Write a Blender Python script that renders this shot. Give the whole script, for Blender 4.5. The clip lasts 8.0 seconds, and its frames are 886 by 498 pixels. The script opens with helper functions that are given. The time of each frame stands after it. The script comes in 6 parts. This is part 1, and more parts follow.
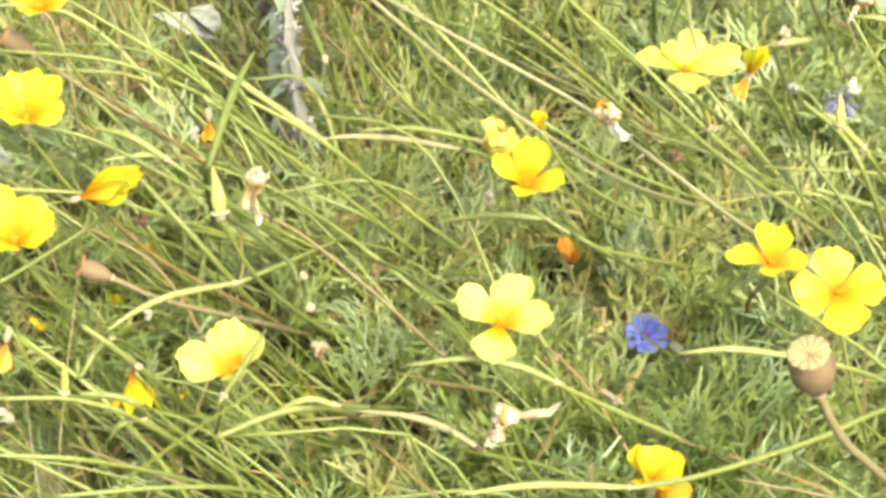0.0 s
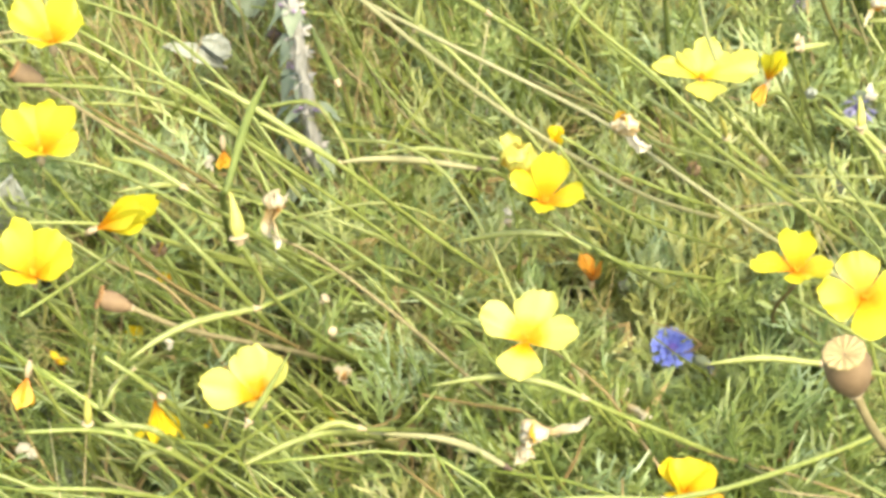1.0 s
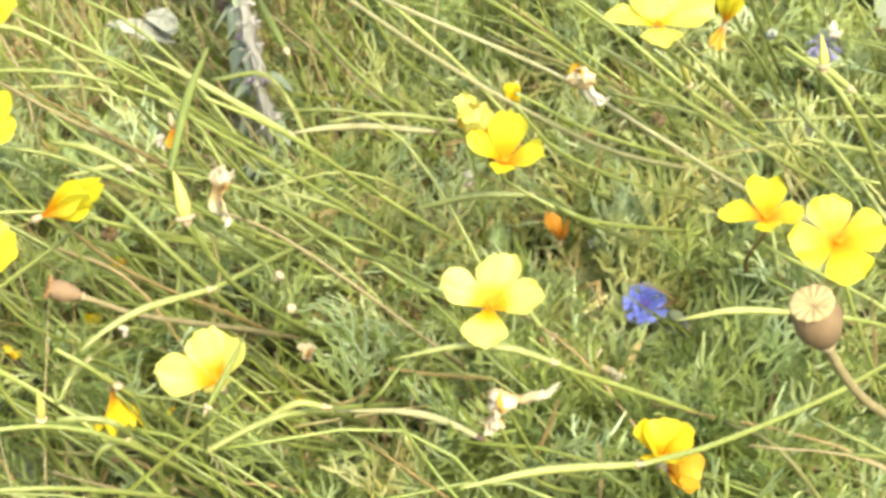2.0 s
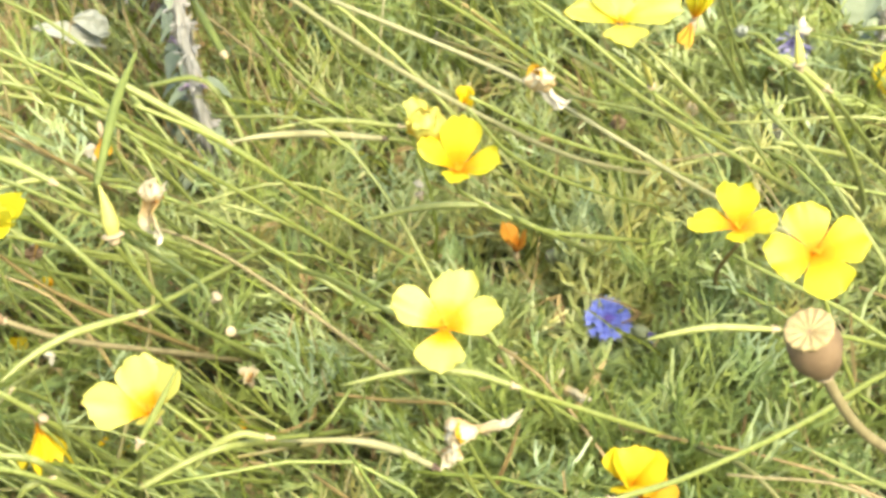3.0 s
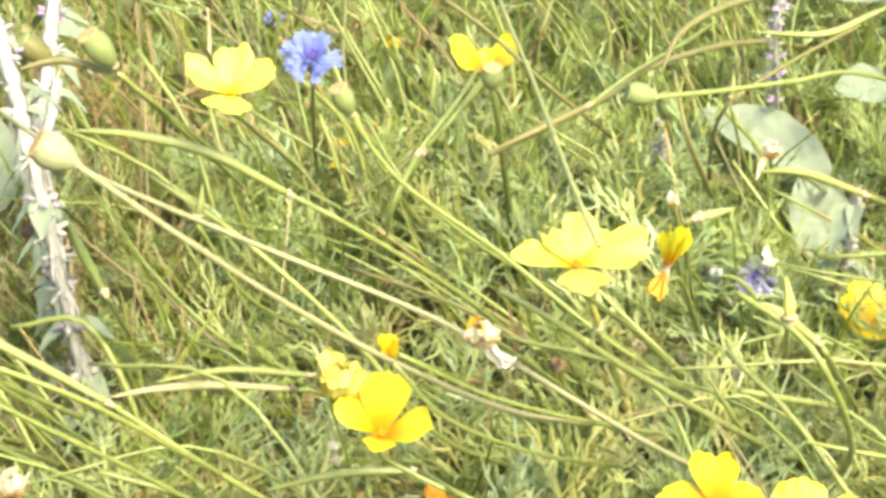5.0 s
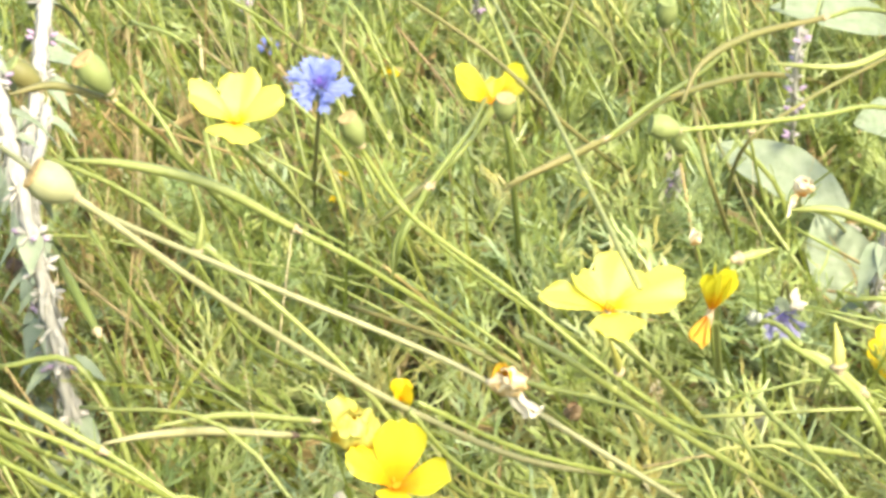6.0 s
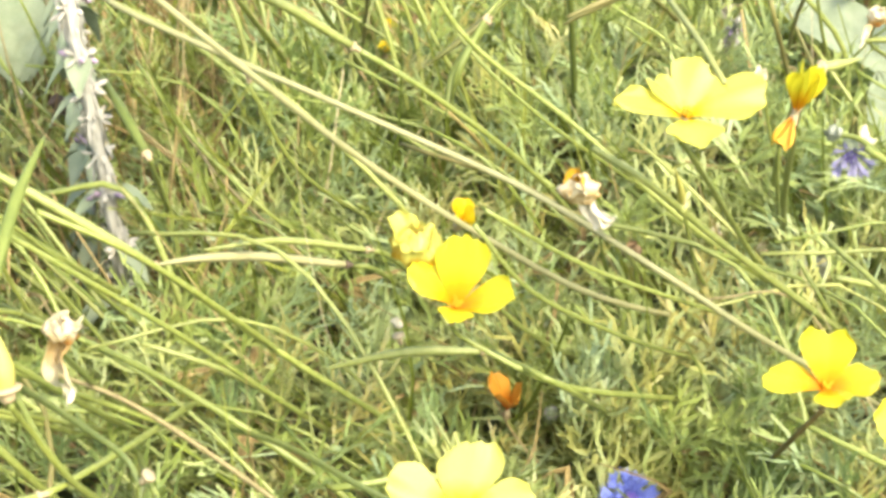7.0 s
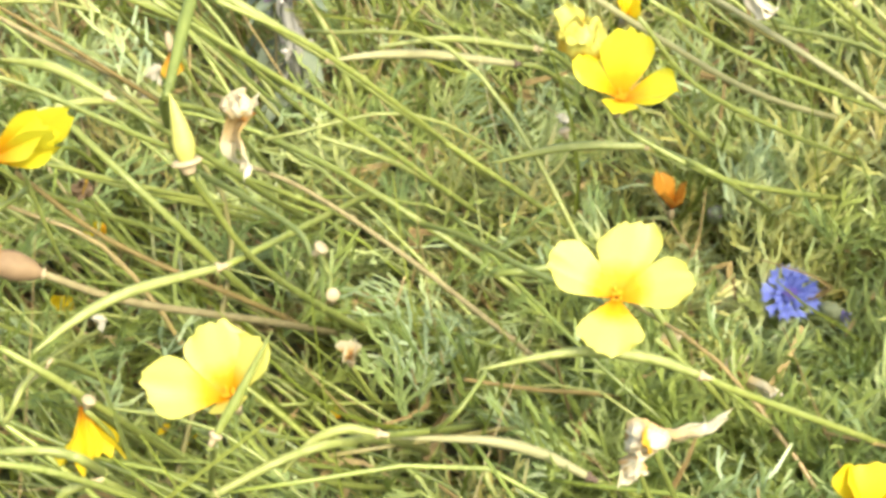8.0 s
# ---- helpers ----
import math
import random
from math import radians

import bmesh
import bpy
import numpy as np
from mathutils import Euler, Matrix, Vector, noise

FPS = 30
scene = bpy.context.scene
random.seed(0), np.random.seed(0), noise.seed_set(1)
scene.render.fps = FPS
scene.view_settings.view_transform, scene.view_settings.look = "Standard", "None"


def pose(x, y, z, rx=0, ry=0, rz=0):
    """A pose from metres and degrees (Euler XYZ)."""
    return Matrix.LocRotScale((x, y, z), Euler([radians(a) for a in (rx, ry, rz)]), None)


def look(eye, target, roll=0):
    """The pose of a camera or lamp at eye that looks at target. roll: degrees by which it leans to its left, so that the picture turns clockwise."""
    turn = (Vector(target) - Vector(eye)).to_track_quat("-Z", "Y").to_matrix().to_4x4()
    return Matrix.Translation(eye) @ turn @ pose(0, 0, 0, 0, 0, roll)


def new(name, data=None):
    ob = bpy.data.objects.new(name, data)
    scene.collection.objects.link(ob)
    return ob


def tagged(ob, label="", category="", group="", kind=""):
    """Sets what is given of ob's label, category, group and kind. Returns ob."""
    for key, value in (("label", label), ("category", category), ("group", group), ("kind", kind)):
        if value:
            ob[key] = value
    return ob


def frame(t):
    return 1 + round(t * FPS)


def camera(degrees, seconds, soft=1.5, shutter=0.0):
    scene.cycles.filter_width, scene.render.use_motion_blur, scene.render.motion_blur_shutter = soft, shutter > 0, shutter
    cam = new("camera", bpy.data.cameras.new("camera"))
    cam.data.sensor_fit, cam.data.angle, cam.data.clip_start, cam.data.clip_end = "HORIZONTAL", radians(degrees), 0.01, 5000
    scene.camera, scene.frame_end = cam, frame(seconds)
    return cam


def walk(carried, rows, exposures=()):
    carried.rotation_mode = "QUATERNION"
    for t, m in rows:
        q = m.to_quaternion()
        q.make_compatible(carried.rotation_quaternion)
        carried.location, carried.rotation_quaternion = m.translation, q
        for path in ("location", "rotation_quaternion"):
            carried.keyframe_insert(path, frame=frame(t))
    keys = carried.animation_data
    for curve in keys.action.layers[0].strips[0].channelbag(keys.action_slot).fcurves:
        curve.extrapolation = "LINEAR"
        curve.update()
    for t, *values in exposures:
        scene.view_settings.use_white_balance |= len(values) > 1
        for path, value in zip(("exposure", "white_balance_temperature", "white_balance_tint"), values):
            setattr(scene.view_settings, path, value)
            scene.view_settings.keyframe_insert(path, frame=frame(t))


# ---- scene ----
cam = camera(26.0, 8.0, soft=3.5)
PATH = [
    (0, (0.0225, -0.9307, 0.9916), (-0.0346, 0.0401, 0.2884), 3.84),
    (0.5, (0.0195, -0.9295, 0.9879), (-0.0468, 0.0590, 0.3107), 2.62),
    (1, (0.0171, -0.9269, 0.9782), (-0.0493, 0.0545, 0.2908), 1.58),
    (1.5, (0.0241, -0.9173, 0.9766), (-0.0478, 0.0571, 0.2799), 0.05),
    (1.7, (0.0317, -0.9093, 0.9710), (-0.0388, 0.0613, 0.2689), -0.93),
    (2.8, (0.0268, -0.8339, 0.9174), (0.0015, 0.1345, 0.2091), -1.02),
    (3, (0.0256, -0.8202, 0.9134), (0.0023, 0.1508, 0.2087), -0.96),
    (3.5, (0.0161, -0.7695, 0.9055), (0.0017, 0.2259, 0.2354), -0.81),
    (4, (0.0026, -0.7238, 0.8894), (0.0006, 0.2941, 0.2540), -0.24),
    (4.5, (0.0071, -0.6864, 0.8711), (0.0275, 0.3377, 0.2459), -0.24),
    (4.7, (0.0092, -0.6702, 0.8629), (0.0424, 0.3567, 0.2429), 0.10),
    (5.8, (-0.0161, -0.6025, 0.8245), (0.0531, 0.4435, 0.2405), 2.01),
    (6, (-0.0160, -0.5928, 0.8213), (0.0490, 0.4502, 0.2315), 1.82),
    (6.5, (-0.0185, -0.5851, 0.7920), (0.0386, 0.4451, 0.1794), 2.25),
    (7, (-0.0360, -0.5914, 0.7608), (0.0174, 0.4265, 0.1275), 2.47),
    (7.5, (-0.0275, -0.6201, 0.7681), (-0.0180, 0.3692, 0.0890), 1.49),
    (8, (-0.0296, -0.6265, 0.7555), (-0.0854, 0.3341, 0.0385), -0.58),
]
walk(cam, [(t, look(eye, target, roll)) for t, eye, target, roll in PATH],
     exposures=((0, 2.18), (1.7, 2.18), (3.5, 2.26), (4.7, 2.33), (7, 2.35), (8, 2.2)))

# ---------------- light ----------------
world = bpy.data.worlds.new("sky")
scene.world = world
world.use_nodes = True
wn = world.node_tree.nodes
sky = wn.new("ShaderNodeTexSky")
sky.sky_type = "NISHITA"
sky.sun_disc = False
sky.sun_elevation = radians(52)
sky.sun_rotation = radians(150)
sky.dust_density = 3.0
sky.ozone_density = 0.6
wn["Background"].inputs["Strength"].default_value = 0.12
world.node_tree.links.new(sky.outputs["Color"], wn["Background"].inputs["Color"])

sun = new("sun", bpy.data.lights.new("sun", "SUN"))
sun.data.energy = 1.88
sun.data.angle = radians(26)
sun.data.color = (1.0, 0.93, 0.76)
SUN_TO = Vector((math.sin(radians(150)) * math.cos(radians(52)), math.cos(radians(150)) * math.cos(radians(52)), math.sin(radians(52))))
sun.rotation_euler = SUN_TO.to_track_quat("Z", "Y").to_euler()


# ---------------- materials ----------------
def shader(name):
    m = bpy.data.materials.new(name)
    m.use_nodes = True
    nt = m.node_tree
    return m, nt, nt.nodes["Principled BSDF"]


def link(nt, a, b):
    nt.links.new(a, b)


def ramp(nt, fac, stops):
    r = nt.nodes.new("ShaderNodeValToRGB")
    e = r.color_ramp.elements
    while len(e) < len(stops):
        e.new(0.5)
    for el, (p, c) in zip(e, stops):
        el.position = p
        el.color = (*c, 1)
    link(nt, fac, r.inputs["Fac"])
    return r.outputs["Color"]


def noise_tex(nt, scale, detail=4.0, rough=0.6, coords="Object", along=1.0):
    tc = nt.nodes.new("ShaderNodeTexCoord")
    n = nt.nodes.new("ShaderNodeTexNoise")
    n.inputs["Scale"].default_value = scale
    n.inputs["Detail"].default_value = detail
    n.inputs["Roughness"].default_value = rough
    vec = tc.outputs[coords]
    if along != 1.0:
        mp = nt.nodes.new("ShaderNodeMapping")
        mp.inputs["Scale"].default_value = (1.0, 1.0, along)
        link(nt, vec, mp.inputs["Vector"])
        vec = mp.outputs["Vector"]
    link(nt, vec, n.inputs["Vector"])
    return n.outputs["Fac"]


def mix_col(nt, fac, a, b, mode="MIX"):
    m = nt.nodes.new("ShaderNodeMix")
    m.data_type = "RGBA"
    m.blend_type = mode
    for sock, v in ((m.inputs[0], fac), (m.inputs[6], a), (m.inputs[7], b)):
        if isinstance(v, bpy.types.NodeSocket):
            link(nt, v, sock)
        elif isinstance(v, tuple):
            sock.default_value = (*v, 1)
        else:
            sock.default_value = v
    return m.outputs[2]


def add_bump(nt, bsdf, height, strength=0.3, dist=0.001):
    b = nt.nodes.new("ShaderNodeBump")
    b.inputs["Strength"].default_value = strength
    b.inputs["Distance"].default_value = dist
    link(nt, height, b.inputs["Height"])
    link(nt, b.outputs["Normal"], bsdf.inputs["Normal"])


def translucent(nt, bsdf, col, amount):
    """Lets part of the light pass through thin tissue."""
    out = nt.nodes["Material Output"]
    tr = nt.nodes.new("ShaderNodeBsdfTranslucent")
    mx = nt.nodes.new("ShaderNodeMixShader")
    mx.inputs[0].default_value = amount
    link(nt, col, tr.inputs["Color"])
    link(nt, bsdf.outputs[0], mx.inputs[1])
    link(nt, tr.outputs[0], mx.inputs[2])
    link(nt, mx.outputs[0], out.inputs["Surface"])


def attribute(nt, name):
    a = nt.nodes.new("ShaderNodeAttribute")
    a.attribute_name = name
    return a.outputs["Fac"]


def leaf_material(name, stops, rough=0.55, through_light=0.3, cool=None):
    """Foliage whose hue runs over the tone of each leaf, mottled at two scales."""
    m, nt, b = shader(name)
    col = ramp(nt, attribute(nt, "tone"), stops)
    col = mix_col(nt, noise_tex(nt, 9.0, 3), col, mix_col(nt, 0.22, col, (0.36, 0.33, 0.10)), "MIX")
    if cool:
        col = mix_col(nt, ramp(nt, noise_tex(nt, 17.0, 2), [(0.46, (0, 0, 0)), (0.62, (0.75, 0.75, 0.75))]), col, mix_col(nt, 1.0, col, cool, "MULTIPLY"))
    geo = nt.nodes.new("ShaderNodeNewGeometry")
    strip = ramp(nt, geo.outputs["Random Per Island"], [(0.0, (0.82, 0.84, 0.80)), (0.5, (0.98, 0.98, 0.97)), (1.0, (1.16, 1.15, 1.15))])
    col = mix_col(nt, 1.0, col, strip, "MULTIPLY")
    fine = ramp(nt, noise_tex(nt, 420.0, 2), [(0.3, (0.72, 0.72, 0.72)), (0.7, (1.12, 1.12, 1.08))])
    col = mix_col(nt, 1.0, col, fine, "MULTIPLY")
    link(nt, col, b.inputs["Base Color"])
    b.inputs["Roughness"].default_value = rough
    b.inputs["Specular IOR Level"].default_value = 0.45
    translucent(nt, b, col, through_light)
    return m


def plain_material(name, dark, light, scale=160.0, rough=0.6, spec=0.25, relief=0.25, through_light=0.0, streak=None, along=1.0):
    """Plant tissue between two colours, with fine grain and stains."""
    m, nt, b = shader(name)
    info = nt.nodes.new("ShaderNodeObjectInfo")
    n1 = noise_tex(nt, scale, 5, along=along)
    n2 = noise_tex(nt, scale / 9, 3)
    col = ramp(nt, n1, [(0.3, dark), (0.7, light)])
    mid = tuple((p + q) / 2 for p, q in zip(dark, light))
    col = mix_col(nt, n2, col, mid if streak is None else streak)
    shade = ramp(nt, info.outputs["Random"], [(0.0, (0.86, 0.88, 0.84)), (1.0, (1.1, 1.08, 1.04))])
    col = mix_col(nt, 1.0, col, shade, "MULTIPLY")
    link(nt, col, b.inputs["Base Color"])
    b.inputs["Roughness"].default_value = rough
    b.inputs["Specular IOR Level"].default_value = spec
    add_bump(nt, b, n1, relief, 0.0006)
    if through_light:
        translucent(nt, b, col, through_light)
    return m


def petal_material(name, base, middle, edge, through_light=0.35, reach=(0.16, 0.42, 0.68)):
    """Silky petal: saturated at its base, paler outward, with fine lengthwise veins."""
    m, nt, b = shader(name)
    uv = nt.nodes.new("ShaderNodeUVMap")
    sep = nt.nodes.new("ShaderNodeSeparateXYZ")
    link(nt, uv.outputs[0], sep.inputs[0])
    wob = nt.nodes.new("ShaderNodeMath")
    wob.operation = "MULTIPLY_ADD"
    link(nt, noise_tex(nt, 110.0, 3), wob.inputs[0])
    wob.inputs[1].default_value = 0.22
    link(nt, sep.outputs["X"], wob.inputs[2])
    col = ramp(nt, wob.outputs[0], [(reach[0], base), (reach[1], middle), (reach[2], edge), (1.0, edge)])
    wave = nt.nodes.new("ShaderNodeTexWave")
    wave.bands_direction = "Y"
    wave.inputs["Scale"].default_value = 7.0
    wave.inputs["Distortion"].default_value = 3.0
    wave.inputs["Detail"].default_value = 2.0
    link(nt, uv.outputs[0], wave.inputs["Vector"])
    veins = ramp(nt, wave.outputs["Fac"], [(0.0, (0.94, 0.91, 0.78)), (0.45, (0.99, 0.985, 0.95)), (1.0, (1.02, 1.02, 1.03))])
    col = mix_col(nt, 1.0, col, veins, "MULTIPLY")
    link(nt, col, b.inputs["Base Color"])
    b.inputs["Roughness"].default_value = 0.42
    b.inputs["Specular IOR Level"].default_value = 0.3
    add_bump(nt, b, wave.outputs["Fac"], 0.14, 0.0006)
    translucent(nt, b, col, through_light)
    return m


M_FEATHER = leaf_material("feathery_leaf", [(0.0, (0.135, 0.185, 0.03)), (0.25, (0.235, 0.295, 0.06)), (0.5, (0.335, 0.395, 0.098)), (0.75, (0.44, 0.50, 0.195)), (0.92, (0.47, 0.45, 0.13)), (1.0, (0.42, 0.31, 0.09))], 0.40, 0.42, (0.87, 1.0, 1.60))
M_GRASS = leaf_material("grass_blade", [(0.0, (0.085, 0.125, 0.012)), (0.5, (0.185, 0.225, 0.025)), (0.8, (0.31, 0.335, 0.065)), (0.9, (0.40, 0.32, 0.11)), (1.0, (0.25, 0.145, 0.055))], 0.40, 0.28)
M_STALKS = leaf_material("thin_stalk", [(0.0, (0.085, 0.12, 0.014)), (0.4, (0.165, 0.21, 0.028)), (0.75, (0.265, 0.305, 0.075)), (0.9, (0.29, 0.20, 0.075)), (1.0, (0.15, 0.085, 0.03))], 0.40, 0.05)
M_LITTER = leaf_material("dry_litter", [(0.0, (0.15, 0.09, 0.03)), (0.5, (0.34, 0.245, 0.10)), (1.0, (0.55, 0.48, 0.28))], 0.8, 0.1)
M_STEM = plain_material("green_stem", (0.100, 0.138, 0.018), (0.238, 0.265, 0.088), 240, 0.42, 0.35, 0.5, streak=(0.172, 0.185, 0.034))
M_POD = plain_material("ribbed_pod", (0.13, 0.165, 0.032), (0.28, 0.295, 0.105), 230, 0.45, 0.35, 0.5, streak=(0.195, 0.205, 0.046))
M_STRAW_GREEN = plain_material("straw_green_stem", (0.19, 0.195, 0.045), (0.34, 0.335, 0.12), 200, 0.5, streak=(0.27, 0.265, 0.075))
M_POD_PALE = plain_material("pale_pod", (0.193, 0.200, 0.082), (0.293, 0.282, 0.147), 170, 0.5, streak=(0.235, 0.212, 0.094))
M_OLIVE = plain_material("olive_pod", (0.070, 0.096, 0.022), (0.147, 0.166, 0.045), 150, 0.5, streak=(0.173, 0.128, 0.045))
M_BLADE = plain_material("dark_blade", (0.072, 0.105, 0.02), (0.14, 0.175, 0.036), 150, 0.5, streak=(0.11, 0.125, 0.028))
M_DRY = plain_material("dry_stem", (0.15, 0.12, 0.05), (0.31, 0.265, 0.125), 220, 0.75, relief=0.5, streak=(0.19, 0.15, 0.065))
M_RUST = plain_material("rusty_stem", (0.10, 0.070, 0.020), (0.20, 0.145, 0.045), 180, 0.7)
M_RIM = plain_material("collar", (0.27, 0.20, 0.105), (0.38, 0.31, 0.18), 300, 0.6)
M_CAPSULE_GREEN = plain_material("green_capsule", (0.12, 0.155, 0.04), (0.215, 0.25, 0.09), 130, 0.55, streak=(0.185, 0.20, 0.065))
M_CAPSULE_PALE = plain_material("pale_capsule", (0.19, 0.20, 0.09), (0.29, 0.30, 0.165), 130, 0.6, streak=(0.24, 0.23, 0.11))
M_CAP_TAN = plain_material("tan_cap", (0.24, 0.165, 0.06), (0.38, 0.29, 0.13), 220, 0.7, streak=(0.30, 0.19, 0.07))
M_CAP_RUST = plain_material("rusty_cap", (0.17, 0.085, 0.03), (0.31, 0.175, 0.065), 260, 0.8, relief=0.6)
M_CAPSULE_DRY = plain_material("dry_capsule", (0.12, 0.078, 0.038), (0.235, 0.165, 0.085), 150, 0.7, streak=(0.155, 0.10, 0.05))
M_CROWN = plain_material("crown_disc", (0.20, 0.14, 0.055), (0.37, 0.295, 0.13), 420, 0.75, relief=0.5)
M_YELLOW = petal_material("yellow_petal", (0.56, 0.20, 0.004), (0.58, 0.335, 0.006), (0.575, 0.515, 0.024), reach=(0.22, 0.48, 0.74))
M_YELLOW_PALE = petal_material("lemon_petal", (0.57, 0.25, 0.004), (0.575, 0.315, 0.006), (0.57, 0.535, 0.11), reach=(0.20, 0.42, 0.66))
M_YELLOW_SOFT = petal_material("soft_lemon_petal", (0.57, 0.30, 0.005), (0.575, 0.42, 0.012), (0.57, 0.53, 0.08), reach=(0.14, 0.26, 0.46))
M_YELLOW_DEEP = petal_material("golden_petal", (0.52, 0.17, 0.004), (0.57, 0.34, 0.006), (0.58, 0.44, 0.010))
M_ORANGE = petal_material("orange_petal", (0.42, 0.13, 0.008), (0.57, 0.24, 0.012), (0.60, 0.35, 0.025))
M_RUST_PETAL = petal_material("rusty_petal", (0.30, 0.07, 0.006), (0.46, 0.155, 0.012), (0.54, 0.25, 0.03))
M_WITHERED = petal_material("withered_petal", (0.44, 0.19, 0.04), (0.53, 0.37, 0.15), (0.58, 0.51, 0.34), 0.3, reach=(0.30, 0.55, 0.85))
M_STAMEN = plain_material("stamen", (0.52, 0.23, 0.008), (0.58, 0.34, 0.012), 400, 0.6)
M_BUD = plain_material("bud_cap", (0.336, 0.304, 0.056), (0.464, 0.416, 0.104), 220, 0.5, streak=(0.352, 0.336, 0.088))
M_BLUE = plain_material("blue_floret", (0.105, 0.14, 0.48), (0.23, 0.275, 0.64), 300, 0.6, through_light=0.25)
M_BLUE_PALE = plain_material("pale_blue_floret", (0.15, 0.19, 0.46), (0.26, 0.30, 0.60), 300, 0.6, through_light=0.25)
M_BLUE_FADED = plain_material("faded_floret", (0.128, 0.119, 0.255), (0.323, 0.306, 0.391), 300, 0.7, through_light=0.2)
M_VIOLET = plain_material("violet_centre", (0.10, 0.06, 0.30), (0.22, 0.16, 0.48), 300, 0.6)
M_BRACT = plain_material("bract_cup", (0.10, 0.12, 0.07), (0.26, 0.28, 0.14), 300, 0.6)
M_WOOL = plain_material("woolly_leaf", (0.12, 0.15, 0.085), (0.23, 0.255, 0.17), 95, 1.0, 0.0, 0.8, streak=(0.185, 0.215, 0.14))
M_WOOL_STEM = plain_material("woolly_stalk", (0.28, 0.26, 0.21), (0.45, 0.425, 0.36), 420, 0.95, 0.1, 1.0, streak=(0.31, 0.29, 0.24), along=0.16)
M_FELT = plain_material("white_felt", (0.19, 0.20, 0.15), (0.33, 0.335, 0.27), 140, 1.0, 0.0, 0.8, streak=(0.26, 0.27, 0.21))
M_MAUVE = plain_material("mauve_bloom", (0.20, 0.13, 0.19), (0.33, 0.26, 0.32), 300, 0.7)
M_WHITE = plain_material("white_speck", (0.25, 0.22, 0.14), (0.42, 0.39, 0.29), 300, 0.7)
M_PAPER = plain_material("papery_petal", (0.44, 0.38, 0.26), (0.66, 0.60, 0.46), 260, 0.75)
M_DARK = plain_material("dark_tip", (0.05, 0.035, 0.025), (0.13, 0.09, 0.06), 300, 0.8)


def soil_material():
    m, nt, b = shader("soil")
    n1 = noise_tex(nt, 35.0, 8, 0.7)
    n2 = noise_tex(nt, 3.0, 5)
    near = ramp(nt, n1, [(0.3, (0.05, 0.04, 0.024)), (0.55, (0.11, 0.09, 0.05)), (0.75, (0.20, 0.165, 0.09))])
    grass = ramp(nt, n1, [(0.3, (0.04, 0.06, 0.015)), (0.7, (0.10, 0.13, 0.04))])
    link(nt, mix_col(nt, ramp(nt, n2, [(0.35, (0, 0, 0)), (0.65, (1, 1, 1))]), near, grass), b.inputs["Base Color"])
    b.inputs["Roughness"].default_value = 0.95
    add_bump(nt, b, n1, 0.8, 0.01)
    return m


M_SOIL = soil_material()


# ---------------- mesh helpers ----------------
def mesh_object(name, verts, faces, material, parent=None, label="", smooth=True, uv=None, tone=None):
    me = bpy.data.meshes.new(name)
    me.from_pydata([tuple(v) for v in verts], [], [tuple(f) for f in faces])
    me.materials.append(material)
    if smooth:
        me.polygons.foreach_set("use_smooth", [True] * len(me.polygons))
    if uv is not None:
        lay = me.uv_layers.new(name="UVMap")
        idx = np.empty(len(me.loops), dtype=np.int32)
        me.loops.foreach_get("vertex_index", idx)
        lay.data.foreach_set("uv", np.asarray(uv, dtype=np.float32)[idx].ravel())
    if tone is not None:
        at = me.attributes.new("tone", "FLOAT", "POINT")
        at.data.foreach_set("value", np.asarray(tone, dtype=np.float32))
    me.update()
    ob = new(name, me)
    if parent is not None:
        ob.parent = parent
    if label:
        ob["label"] = label
    return ob


def thing(name, base, label, category, group=""):
    ob = new(name)
    ob.empty_display_size = 0.02
    ob.location = base
    return tagged(ob, label, category, group)


def spline(pts, n):
    """A smooth curve through the given points."""
    p = np.asarray(pts, float)
    p = np.vstack([2 * p[0] - p[1], p, 2 * p[-1] - p[-2]])
    out = []
    seg = len(p) - 3
    for s in np.linspace(0, seg - 1e-6, n):
        i, u = int(s), s - int(s)
        a, b, c, d = p[i:i + 4]
        out.append(0.5 * (2 * b + (c - a) * u + (2 * a - 5 * b + 4 * c - d) * u * u + (3 * b - a - 3 * c + d) * u ** 3))
    return np.array(out)


def tube(path, radii, sides=7, ribs=0.0, wobble=0.0, rng=None):
    """A closed tube along a path; ribs deepens every other edge."""
    path = np.asarray(path, float)
    n = len(path)
    radii = np.broadcast_to(radii, n) if np.ndim(radii) == 0 else np.asarray(radii)
    tan = np.gradient(path, axis=0)
    tan /= np.linalg.norm(tan, axis=1)[:, None] + 1e-12
    ref = np.array([0.0, 0.0, 1.0]) if abs(tan[0][2]) < 0.9 else np.array([1.0, 0.0, 0.0])
    verts, faces = [], []
    for i in range(n):
        s = np.cross(tan[i], ref)
        s /= np.linalg.norm(s) + 1e-12
        ref = np.cross(s, tan[i])
        off = rng.normal(0, wobble, 3) if rng is not None and wobble else 0
        for k in range(sides):
            a = 2 * math.pi * k / sides
            r = radii[i] * (1 - (ribs if k % 2 else 0))
            verts.append(path[i] + off + r * (math.cos(a) * s + math.sin(a) * ref))
    for i in range(n - 1):
        for k in range(sides):
            a, b = i * sides + k, i * sides + (k + 1) % sides
            faces.append((a, b, b + sides, a + sides))
    faces.append(tuple(range(sides - 1, -1, -1)))
    faces.append(tuple(range((n - 1) * sides, n * sides)))
    return verts, faces


